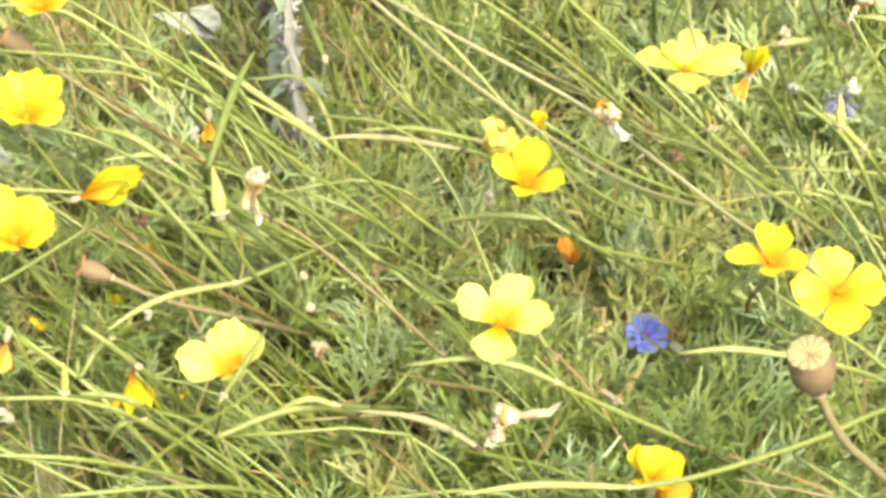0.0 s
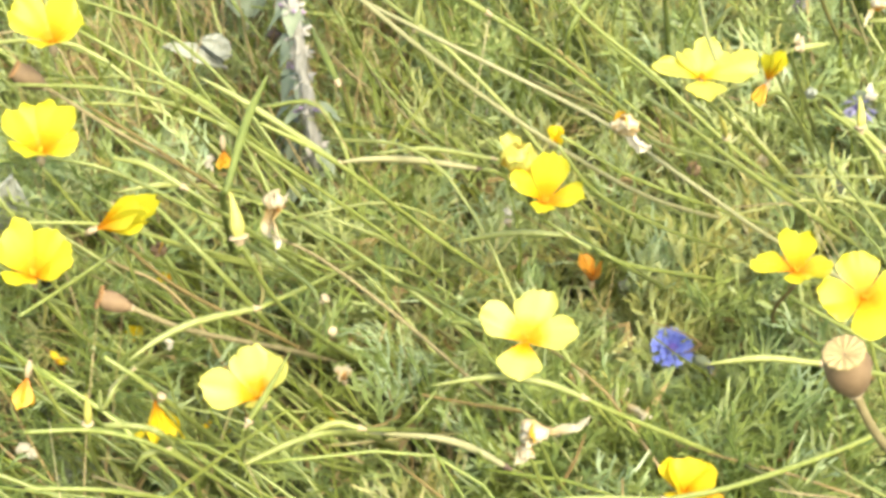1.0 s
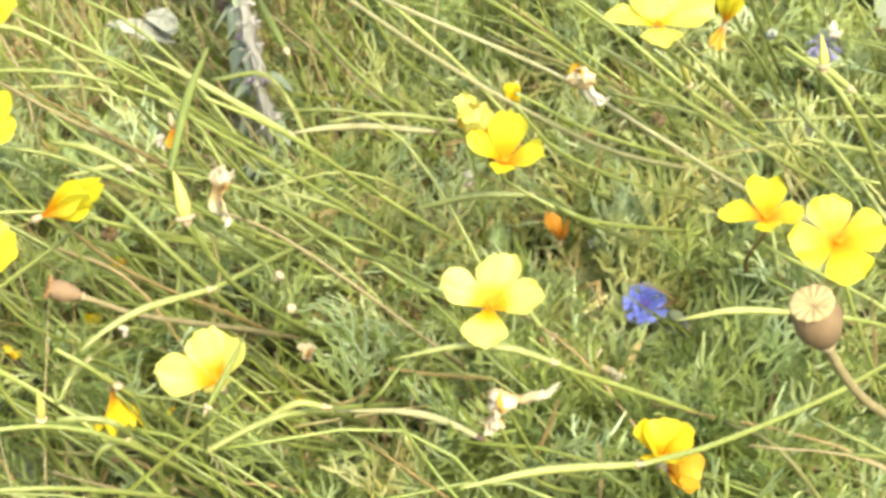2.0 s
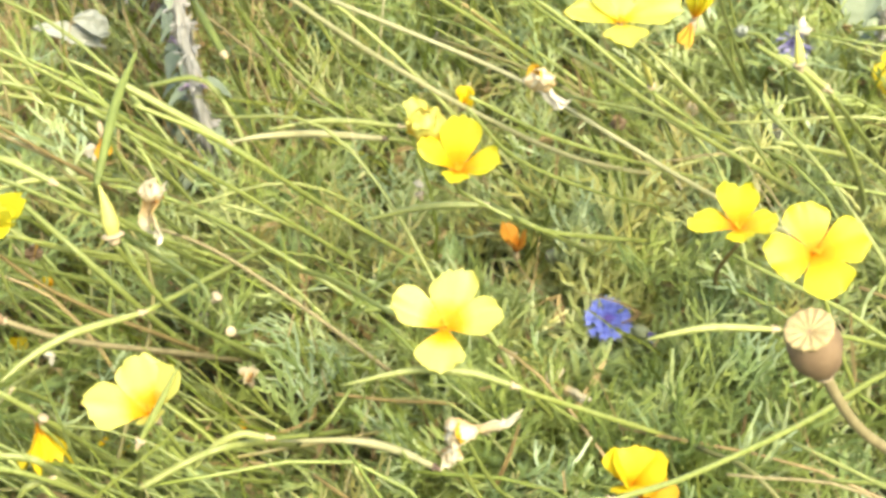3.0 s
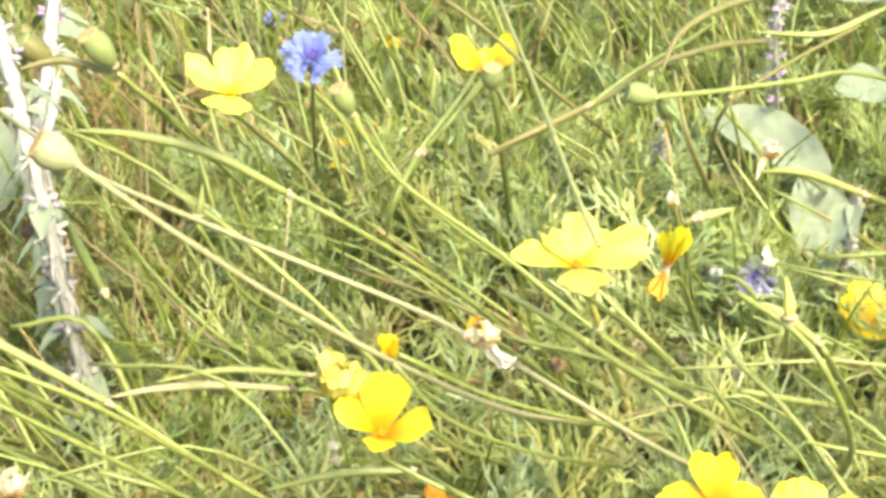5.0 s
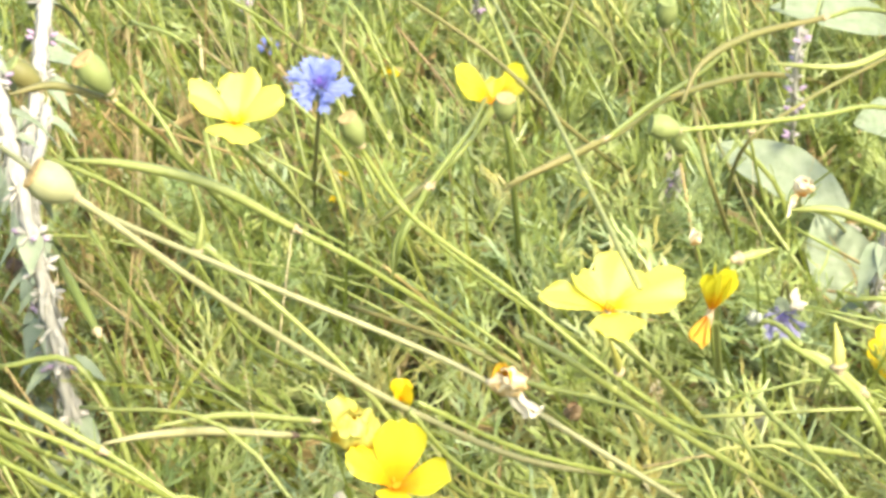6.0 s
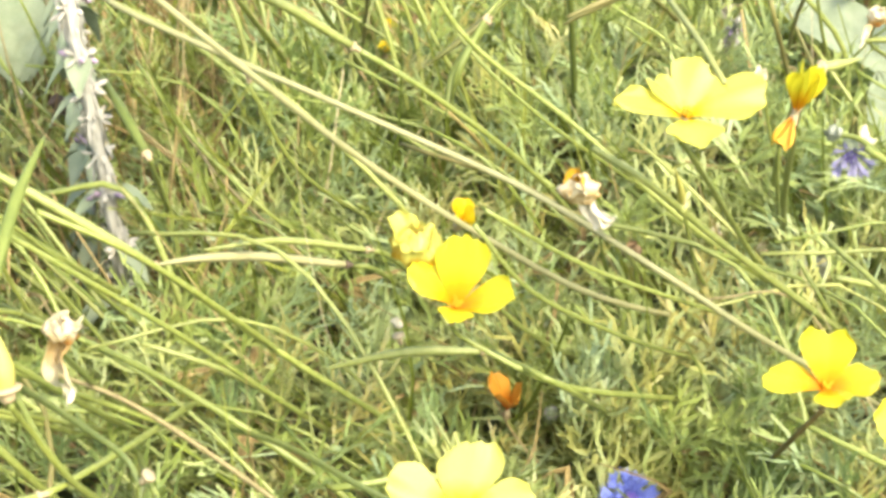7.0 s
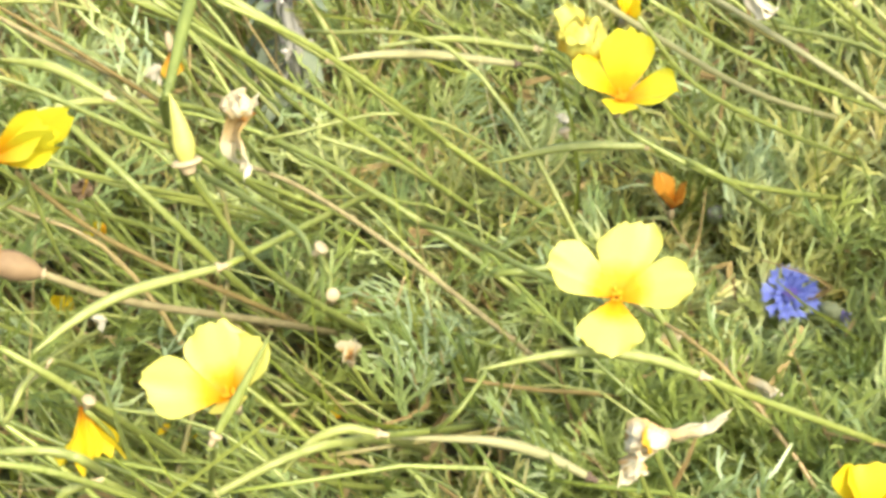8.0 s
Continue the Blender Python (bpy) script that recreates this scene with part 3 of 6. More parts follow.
def woolly_spike(pts, radius, label, seed=1, whorls=5, bloom=True):
    """A white felted flower stalk, ridged and matted, with whorls of woolly cups, small leaves and mauve blooms."""
    rng = np.random.default_rng(seed)
    ob = thing("woolly_spike", tuple(pts[-1]), label, "plant", "woolly spikes")
    base = np.array(pts[-1], float)
    tube_part("stalk", pts, radius * 0.92, radius * 0.55, M_WOOL_STEM, ob, wobble=radius * 0.07, seed=seed, n=60, sides=12, ribs=0.22)
    path = spline(pts, 60) - base
    tan = np.gradient(path, axis=0)
    verts, faces = [], []
    for k in range(int(160 + 34000 * radius)):
        i = int(58 * rng.random())
        t = unit(tan[i])
        d = rng.normal(0, 1, 3)
        d = unit(d - t * np.dot(d, t))
        side = np.cross(t, d) * radius * rng.uniform(0.05, 0.22)
        ln = rng.uniform(0.6, 2.2) * radius
        b = len(verts)
        p = path[i] + d * radius * rng.uniform(0.7, 0.95)
        q = p + t * ln * (1 if rng.random() < 0.7 else -1) + d * radius * rng.uniform(0.05, 0.7) + np.array([0, 0, -0.3 * ln])
        verts += [p - side, p + side, (p + q) / 2 + side * 1.1 + d * radius * 0.12, (p + q) / 2 - side * 1.1 + d * radius * 0.12, q + side * 0.3, q - side * 0.3]
        faces += [(b, b + 1, b + 2, b + 3), (b + 3, b + 2, b + 4, b + 5)]
    mesh_object("wool", verts, faces, M_WOOL_STEM, ob, "matted white wool")["kind"] = "stuff"
    for k in range(whorls):
        c = path[int(2 + 50 * (k + rng.uniform(0, 0.4)) / whorls)]
        out = ([], [])
        for q in range(7):
            a, t = rng.uniform(0, 6.28), rng.uniform(-0.5, 0.6)
            d = np.array([math.cos(a) * math.cos(t), math.sin(a) * math.cos(t), math.sin(t)])
            ln = rng.uniform(1.3, 2.3) * max(radius, 0.004)
            w = max(radius, 0.004) * rng.uniform(0.16, 0.30)
            tv, tf = tube([c + d * radius * 0.4, c + d * ln * 0.5, c + d * ln * 0.8, c + d * ln * 1.02], [w * 0.6, w, w * 1.1, w * 0.25], 6, 0.2)
            out[1].extend(tuple(i + len(out[0]) for i in g) for g in tf)
            out[0].extend(tv)
        mesh_object("whorl", out[0], out[1], M_WOOL_STEM, ob)["kind"] = "stuff"
        if radius > 0.003:
            for q in range(2):
                out = ([], [])
                a = rng.uniform(0, 6.28)
                small_leaf(c, unit(np.array([math.cos(a), math.sin(a), rng.uniform(-0.2, 0.3)])), rng.uniform(0.016, 0.034), rng.uniform(0.004, 0.009), rng.uniform(0.4, 1.1), out)
                mesh_object("leaf", out[0], out[1], M_WOOL, ob, "small drooping felted leaf")
        if bloom and k % (4 if radius > 0.003 else 2) == 1:
            verts, faces = [], []
            for q in range(4):
                a = rng.uniform(0, 6.28)
                d = np.array([math.cos(a), math.sin(a), rng.uniform(-0.2, 0.5)])
                tv, tf = tube([c + d * radius, c + d * (radius + 0.003), c + d * (radius + 0.006)], [0.0010, 0.0020, 0.0008], 6)
                faces += [tuple(i + len(verts) for i in g) for g in tf]
                verts += tv
            mesh_object("bloom", verts, faces, M_MAUVE, ob, "small mauve blooms")["kind"] = "stuff"
    return ob


def speck(centre, size, label, material, name="fallen_petal", category="petal", seed=1, stem=None):
    """A small shrivelled petal or seed husk."""
    rng = np.random.default_rng(seed)
    ex, ey, n = frame_of((rng.normal(0, 0.5), -0.5, 0.8))
    ob = thing(name, tuple(centre), label, category)
    v, f, uv = wrinkled_bag((rng.normal(), rng.normal(), 0.4), size * 0.42, 2.2, seed, 11, 12)
    mesh_object("husk", v, f, material, ob, uv=uv)
    v, f, uv = petal_mesh(ex, ey, n, rng.uniform(0, 6), size, size * 0.32, 50, 95, rng, 7, 7, 0.16, 0.2)
    mesh_object("petal", v, f, material, ob, uv=uv)
    if stem:
        tube_part("stem", [np.array(centre)] + [np.array(p) for p in stem], 0.0009, 0.0013, M_STEM, ob)
    return ob


# ---------------- open poppies ----------------
poppy((0.006, 0.010, 0.256), (0.0, -0.5, 0.86), 0.0325, 0, "wide open pale lemon poppy with four rounded petals", seed=3, stem=[(-0.030, 0.056, 0.235), (-0.070, 0.145, 0.190), (-0.128, 0.262, 0.120), (-0.220, 0.444, 0.020)], material=M_YELLOW_PALE, open0=50, open1=82, angles=(76, 154, 8, 262), scales=(1.03, 1.05, 1.07, 0.92), width=0.37, widths=(1.15, 0.94, 0.94, 1.35))
poppy((0.011, 0.174, 0.250), (0.1, -0.3, 0.95), 0.034, 0, "cupped bright yellow poppy, a withered bloom behind it", seed=5, stem=[(0.018, 0.186, 0.225), (0.063, 0.185, 0.200), (0.118, 0.243, 0.150), (0.215, 0.375, 0.050)], open0=22, open1=52, angles=(88, 168, 348, 262), scales=(1.12, 1.0, 1.0, 0.75), per_open=(-8, 8, 18, 16), width=0.37)
poppy((-0.154, -0.024, 0.224), (-0.2, -0.3, 0.93), 0.034, 0, "half-cupped yellow poppy over feathery leaves", seed=7, stem=[(-0.132, 0.003, 0.157), (-0.087, 0.070, 0.085), (-0.038, 0.166, 0.000)], material=M_YELLOW_PALE, open0=26, open1=60, angles=(100, 185, 35, 290), scales=(1.0, 1.1, 1.0, 0.6), per_open=(-4, 16, -6, 10), width=0.44)
poppy((0.179, 0.115, 0.247), (-0.1, -0.14, 0.98), 0.027, 0, "yellow poppy seen edge-on with one upright petal", seed=9, stem=[(0.172, 0.133, 0.205), (0.181, 0.190, 0.150), (0.194, 0.245, 0.100), (0.206, 0.290, 0.000)], stem_material=M_RUST, material=M_YELLOW, open0=45, open1=78, angles=(80, 175, 0, 275), scales=(1.1, 1.1, 0.95, 0.8), per_open=(-46, 8, 5, 5), width=0.46)
poppy((0.217, 0.069, 0.264), (-0.02, -0.6, 0.8), 0.0305, 0, "broad yellow poppy with an orange heart", seed=11, stem=[(0.242, 0.078, 0.184), (0.277, 0.090, 0.092), (0.317, 0.099, 0.000)], material=M_YELLOW, open0=48, open1=80, angles=(105, 15, 195, 285), scales=(1, 1.02, 1.05, 1.1), width=0.49)
poppy((0.106, 0.147, 0.370), (0.05, -0.2, 0.97), 0.028, 0, "flat open yellow poppy with ruffled petals", seed=13, stem=[(0.124, 0.195, 0.320), (0.179, 0.338, 0.200), (0.253, 0.473, 0.050)], material=M_YELLOW_SOFT, open0=58, open1=86, angles=(62, 136, 178, 9, 280), scales=(0.92, 0.82, 1.20, 1.32, 0.76), per_open=(-14, -8, 2, -8, 4), width=0.42, widths=(1.5, 0.8, 0.70, 0.95, 1.6), ruffle=0.08)
poppy((-0.312, 0.092, 0.317), (0.1, -0.28, 0.95), 0.034, 0, "cupped yellow poppy on a leaning stalk", seed=15, stem=[(-0.280, 0.130, 0.226), (-0.217, 0.225, 0.122), (-0.147, 0.361, 0.000)], open0=26, open1=58, angles=(60, 145, 0, 250), scales=(1.1, 1.0, 1.0, 0.9), width=0.44)
poppy((-0.314, 0.055, 0.246), (0.05, -0.3, 0.94), 0.033, 0, "cupped golden-yellow poppy low in the meadow", seed=17, stem=[(-0.289, 0.085, 0.173), (-0.240, 0.158, 0.094), (-0.186, 0.264, 0.000)], material=M_YELLOW, open0=26, open1=58, angles=(60, 140, 5, 250), scales=(1.05, 1.1, 1.1, 0.8), width=0.44)
poppy((-0.334, 0.212, 0.330), (-0.05, -0.3, 0.94), 0.034, 0, "cupped yellow poppy beside dry stalks", seed=19, stem=[(-0.301, 0.252, 0.235), (-0.235, 0.351, 0.127), (-0.162, 0.493, 0.000)], open0=26, open1=60, angles=(60, 150, 5, 260), scales=(1.05, 1.1, 1.0, 0.7), width=0.44)
poppy((-0.068, 0.284, 0.397), (0.05, -0.28, 0.95), 0.0285, 0, "open yellow poppy with a cornflower beside it", seed=21, stem=[(-0.070, 0.443, 0.300), (-0.045, 0.643, 0.160), (-0.011, 0.814, 0.020)], material=M_YELLOW_SOFT, open0=52, open1=80, angles=(85, 165, 20, 265), scales=(1.0, 1.0, 1.0, 0.68), per_open=(-22, -8, -15, 12), width=0.40, widths=(1, 1, 1, 1.9))
poppy((0.342, 0.433, 0.150), (0.1, -0.4, 0.9), 0.03, 0, "yellow poppy with a deeper golden cup", seed=23, stem=[(0.357, 0.451, 0.102), (0.387, 0.496, 0.055), (0.420, 0.560, 0.000)], material=M_YELLOW_DEEP, open0=32, open1=66)
# ---------------- folded, wilting and withered blooms ----------------
trumpet((-0.275, 0.074, 0.275), (0.038, -0.007, 0.025), 0.045, "folded yellow poppy lying on its side", M_YELLOW, 10, seed=31, stem=[(-0.321, 0.124, 0.250), (-0.372, 0.205, 0.200), (-0.488, 0.458, 0.050)], width=0.33)
poppy((0.100, 0.704, 0.210), (-0.05, -0.25, 0.95), 0.037, 0, "ragged golden poppy missing two petals", seed=33, stem=[(0.113, 0.753, 0.170), (0.132, 0.872, 0.080), (0.148, 0.984, 0.000)], material=M_YELLOW, open0=32, open1=50, angles=(15, 168, 75), scales=(1.0, 1.05, 0.6), width=0.48)
trumpet((0.104, -0.079, 0.220), (0.000, -0.150, 0.900), 0.028, "wilting orange-yellow poppy near the soil", M_YELLOW_DEEP, 48, seed=35, stem=[(0.126, -0.053, 0.154), (0.170, 0.013, 0.083), (0.218, 0.108, 0.000)])
trumpet((0.110, -0.067, 0.200), (0.400, -0.500, 0.400), 0.024, "shrivelled orange petals below a wilting poppy", M_ORANGE, 40, seed=36, stem=[(0.130, -0.043, 0.139), (0.170, 0.017, 0.075), (0.214, 0.103, 0.000)])
trumpet((0.142, 0.100, 0.399), (-0.300, -0.300, -0.700), 0.015, "wilting orange poppy hanging beside an open one", M_ORANGE, 14, seed=37, stem=[(0.169, 0.201, 0.330), (0.211, 0.363, 0.200), (0.260, 0.514, 0.050)], width=0.4)
trumpet((0.142, 0.100, 0.398), (0.120, -0.150, 0.900), 0.026, "half-shut narrow golden-yellow bloom", M_YELLOW, 9, seed=38, stem=[(0.165, 0.184, 0.340), (0.212, 0.363, 0.200), (0.262, 0.514, 0.050)], width=0.36)
trumpet((0.052, 0.302, 0.095), (0.000, -0.350, 0.900), 0.029, "small rust-orange bloom half shut", M_RUST_PETAL, 30, seed=39, stem=[(0.065, 0.308, 0.066), (0.082, 0.316, 0.033), (0.102, 0.322, 0.000)], width=0.34, ruffle=0.12, petals=3)
trumpet((-0.226, -0.002, 0.200), (0.250, -0.400, -0.600), 0.030, "limp orange poppy with drooping petals", M_YELLOW_DEEP, 52, seed=41, stem=[(-0.223, -0.003, 0.200), (-0.222, 0.079, 0.100), (-0.221, 0.146, 0.020)], width=0.36, ruffle=0.1)
trumpet((-0.303, -0.012, 0.220), (-0.100, -0.400, -0.700), 0.02, "limp rusty-orange withered bloom", M_ORANGE, 22, seed=42, stem=[(-0.281, 0.014, 0.154), (-0.237, 0.080, 0.083), (-0.189, 0.175, 0.000)], width=0.4)
trumpet((-0.229, 0.266, 0.220), (0.100, -0.300, -0.600), 0.015, "small orange wilted bloom", M_ORANGE, 40, seed=43, stem=[(-0.207, 0.292, 0.154), (-0.163, 0.358, 0.083), (-0.115, 0.453, 0.000)])
trumpet((-0.285, 0.183, 0.100), (0.000, -0.400, 0.800), 0.014, "small golden petal remnant", M_YELLOW_DEEP, 40, seed=44, stem=[(-0.275, 0.195, 0.065), (-0.255, 0.225, 0.035), (-0.233, 0.268, 0.000)])
trumpet((-0.119, 0.105, 0.140), (0.000, -0.400, 0.800), 0.014, "small bud-like yellow remnant", M_WITHERED, 26, seed=45, stem=[(-0.105, 0.122, 0.095), (-0.077, 0.164, 0.051), (-0.046, 0.224, 0.000)])
crumpled((-0.007, 0.187, 0.275), (-0.1, -0.3, 0.9), 0.040, "crumpled pale yellow bloom behind an open poppy", seed=46, stem=[(-0.002, 0.284, 0.200), (0.004, 0.475, 0.050)], material=M_YELLOW_PALE, head=0.62)
trumpet((0.015, 0.229, 0.266), (0.200, -0.500, 0.700), 0.014, "small yellow petal behind a cupped poppy", M_YELLOW_DEEP, 40, seed=47, stem=[(0.043, 0.261, 0.191), (0.097, 0.342, 0.103), (0.156, 0.459, 0.000)])
trumpet((-0.014, 0.718, 0.140), (0.000, -0.300, 0.800), 0.01, "low golden bloom deep among leaves", M_YELLOW_DEEP, 50, seed=48, stem=[(0.000, 0.735, 0.095), (0.028, 0.777, 0.051), (0.059, 0.837, 0.000)])
trumpet((-0.018, 0.698, 0.130), (0.100, -0.300, 0.800), 0.01, "scrap of golden petals deep among leaves", M_YELLOW_DEEP, 50, seed=49, stem=[(-0.005, 0.714, 0.087), (0.021, 0.753, 0.047), (0.050, 0.808, 0.000)])
trumpet((0.025, 0.953, 0.120), (0.100, -0.300, 0.800), 0.014, "scattered golden petals deep among leaves", M_YELLOW_DEEP, 60, seed=50, stem=[(0.037, 0.967, 0.080), (0.061, 1.003, 0.043), (0.087, 1.055, 0.000)])
crumpled((0.062, 0.129, 0.343), (-0.300, -0.300, 0.600), 0.032, "withered orange-brown bloom with a white limp tail", seed=51, orange=2, tail_material=M_PAPER, tail=(0.078, 0.134, 0.320), stem=[(0.069, 0.144, 0.330), (0.115, 0.301, 0.200), (0.197, 0.491, 0.020)])
crumpled((-0.147, 0.012, 0.345), (0.000, -0.300, 0.700), 0.026, "withered cream-coloured bloom hanging from its stalk", seed=53, tail=(-0.148, 0.013, 0.315), stem=[(-0.161, 0.059, 0.310), (-0.157, 0.170, 0.200), (-0.157, 0.344, 0.050)])
crumpled((0.015, -0.084, 0.265), (-0.100, -0.600, 0.300), 0.034, "withered cream bloom with a long papery petal", seed=55, orange=1, tail=(0.044, -0.081, 0.270), stem=[(0.042, -0.052, 0.187), (0.095, 0.027, 0.101), (0.153, 0.141, 0.000)])
crumpled((0.011, -0.083, 0.250), (-0.100, -0.600, -0.100), 0.022, "dried cream petal scrap", seed=56, stem=[(0.036, -0.053, 0.176), (0.086, 0.022, 0.095), (0.141, 0.130, 0.000)])
crumpled((0.247, 0.363, 0.320), (0.100, -0.300, 0.800), 0.024, "withered straw-coloured bloom on a pod tip", seed=57, tail=(0.239, 0.355, 0.310), stem=[(0.268, 0.436, 0.270), (0.321, 0.550, 0.200), (0.414, 0.778, 0.050)])
crumpled((0.181, 0.173, 0.350), (-0.6, -0.3, 0.5), 0.016, "small pale shrivelled bloom on a pod tip", seed=70, material=M_FELT, stem=[(0.190, 0.165, 0.352), (0.198, 0.150, 0.350)])
crumpled((0.203, 0.428, 0.250), (0.000, -0.300, 0.800), 0.016, "small brown withered bloom", seed=58, stem=[(0.228, 0.458, 0.176), (0.278, 0.533, 0.095), (0.333, 0.640, 0.000)])
crumpled((0.127, 0.371, 0.160), (0.000, -0.300, 0.800), 0.024, "brown shrivelled bloom among stalks", seed=60, stem=[(0.143, 0.390, 0.110), (0.175, 0.438, 0.059), (0.210, 0.507, 0.000)], material=M_CAPSULE_DRY)
crumpled((0.042, 0.145, 0.120), (0.200, -0.400, 0.700), 0.026, "dry straw-coloured tuft under a stalk", seed=62, stem=[(0.054, 0.159, 0.080), (0.078, 0.195, 0.043), (0.104, 0.247, 0.000)])
crumpled((-0.249, 0.131, 0.220), (0.000, -0.400, 0.700), 0.022, "small russet dried bloom", seed=63, orange=1, material=M_CAPSULE_DRY, stem=[(-0.227, 0.157, 0.154), (-0.183, 0.223, 0.083), (-0.135, 0.318, 0.000)])
crumpled((0.187, 0.423, 0.140), (0.000, -0.400, 0.700), 0.02, "russet withered bloom among green leaves", seed=65, stem=[(0.201, 0.440, 0.095), (0.229, 0.482, 0.051), (0.260, 0.542, 0.000)])
crumpled((0.218, 0.426, 0.130), (0.000, -0.400, 0.700), 0.016, "pinkish withered bloom among green leaves", seed=64, stem=[(0.231, 0.442, 0.087), (0.257, 0.481, 0.047), (0.286, 0.536, 0.000)])
crumpled((0.069, 0.106, 0.140), (0.300, -0.400, 0.700), 0.022, "dry curled brown bract", seed=66, tail=(0.092, 0.086, 0.140), stem=[(0.083, 0.123, 0.095), (0.111, 0.165, 0.051), (0.142, 0.225, 0.000)])
crumpled((0.040, 0.139, 0.130), (0.300, -0.400, 0.700), 0.02, "dry tan bract among stalks", seed=68, stem=[(0.053, 0.155, 0.087), (0.079, 0.194, 0.047), (0.108, 0.249, 0.000)])
# ---------------- cornflowers ----------------
cornflower((0.112, 0.216, 0.101), (0.000, -0.700, 0.700), 0.0165, "vivid blue cornflower with toothed florets", M_BLUE, M_VIOLET, seed=71, stem=[(0.122, 0.228, 0.066), (0.142, 0.258, 0.036), (0.165, 0.302, 0.000)])
cornflower((-0.027, 0.393, 0.368), (0.000, -0.620, 0.780), 0.0185, "pale blue cornflower beside a yellow poppy", M_BLUE_PALE, M_VIOLET, seed=73, stem=[(-0.028, 0.433, 0.330), (-0.033, 0.613, 0.200), (-0.036, 0.849, 0.020)], count=21)
cornflower((0.247, 0.370, 0.234), (-0.100, -0.750, -0.100), 0.017, "faded lilac-blue cornflower hanging its head", M_BLUE_FADED, M_VIOLET, seed=75, stem=[(0.249, 0.377, 0.250), (0.287, 0.479, 0.150), (0.343, 0.620, 0.020)], droop=-22, count=9)
cornflower((0.138, 0.202, 0.100), (0.500, -0.600, 0.200), 0.009, "dark closing cornflower bud", M_BLUE_FADED, M_VIOLET, seed=77, stem=[(0.148, 0.214, 0.065), (0.168, 0.244, 0.035), (0.190, 0.287, 0.000)], droop=-45, count=8)
cornflower((-0.080, 1.019, 0.120), (0.000, -0.500, 0.700), 0.01, "small blue cornflower deep in the grass", M_BLUE, M_VIOLET, seed=79, stem=[(-0.068, 1.033, 0.080), (-0.044, 1.069, 0.043), (-0.018, 1.121, 0.000)], count=8)
cornflower((0.077, 0.294, 0.100), (0.000, -0.500, 0.700), 0.0042, "tiny mauve floret beside an orange bud", M_MAUVE, M_VIOLET, seed=80, stem=[(0.087, 0.306, 0.065), (0.107, 0.336, 0.035), (0.129, 0.379, 0.000)], count=8)
# ---------------- buds and capsules ----------------
bud((-0.165, -0.012, 0.335), (-0.171, -0.003, 0.362), 0.0064, "pointed yellow-green bud on a pale collar", stem=[(-0.160, -0.002, 0.310), (-0.145, 0.032, 0.250), (-0.119, 0.173, 0.100), (-0.102, 0.260, 0.010)])
bud((-0.251, -0.066, 0.230), (-0.250, -0.067, 0.255), 0.0038, "slender yellow-green bud on a pale collar", stem=[(-0.254, -0.055, 0.200), (-0.266, 0.012, 0.100), (-0.272, 0.052, 0.020)])
bud((0.204, 0.108, 0.365), (0.201, 0.114, 0.385), 0.0042, "yellow pointed bud beside a curved pod", stem=[(0.216, 0.158, 0.330), (0.262, 0.324, 0.200), (0.323, 0.532, 0.020)])
bud((-0.098, 0.378, 0.270), (-0.095, 0.383, 0.290), 0.0038, "yellow-green bud standing among grass", stem=[(-0.071, 0.410, 0.191), (-0.017, 0.491, 0.103), (0.042, 0.608, 0.000)], cap=M_POD)
bud((-0.154, -0.065, 0.240), (-0.131, -0.046, 0.280), 0.003, "long slim green bud crossing in front of a poppy", stem=[(-0.158, -0.052, 0.220), (-0.179, 0.024, 0.120), (-0.200, 0.105, 0.020)], cap=M_STEM)
bud((-0.116, -0.005, 0.290), (-0.112, -0.005, 0.295), 0.0033, "pale round rim of a fallen bloom", stem=[(-0.128, 0.020, 0.280), (-0.154, 0.068, 0.260), (-0.205, 0.181, 0.200)], cap=M_WHITE)
bud((-0.118, 0.042, 0.230), (-0.113, 0.028, 0.235), 0.0033, "small white rim on a green stalk", stem=[(-0.122, 0.068, 0.220), (-0.131, 0.107, 0.200), (-0.172, 0.339, 0.050)], cap=M_WHITE)
bud((-0.219, -0.012, 0.210), (-0.217, -0.012, 0.215), 0.0033, "small white rim above a limp bloom", stem=[(-0.198, 0.013, 0.147), (-0.156, 0.076, 0.079), (-0.110, 0.166, 0.000)], cap=M_WHITE)
bud((0.168, 0.170, 0.385), (0.189, 0.180, 0.385), 0.0036, "small green bud lying level", stem=[(0.166, 0.185, 0.370), (0.200, 0.347, 0.250), (0.260, 0.596, 0.050)], cap=M_POD)
bud((0.266, 0.580, 0.250), (0.267, 0.586, 0.270), 0.0034, "slim green bud among grass blades", stem=[(0.291, 0.610, 0.176), (0.341, 0.685, 0.095), (0.396, 0.792, 0.000)], cap=M_POD)
bud((-0.014, 0.223, 0.200), (-0.017, 0.224, 0.210), 0.0034, "small white-tipped bud on a stalk", stem=[(-0.009, 0.285, 0.150), (0.003, 0.440, 0.020)], cap=M_WHITE)
bud((0.145, 0.327, 0.220), (0.133, 0.300, 0.260), 0.0036, "slim orange-tipped bud below a poppy", stem=[(0.167, 0.353, 0.154), (0.211, 0.419, 0.083), (0.259, 0.514, 0.000)], cap=M_BUD)
capsule((0.144, -0.291, 0.485), (-0.320, -0.220, 0.920), 0.0245, "dry brown poppy capsule with a pale rayed crown", M_CAPSULE_DRY, M_CROWN, stem=[(0.159, -0.282, 0.450), (0.171, -0.271, 0.428), (0.188, -0.254, 0.402), (0.210, -0.222, 0.358), (0.246, -0.150, 0.250), (0.298, -0.019, 0.100), (0.348, 0.043, 0.000)], stem_material=M_DRY, wide=0.84, stem_r=0.0021, flare=0.93)
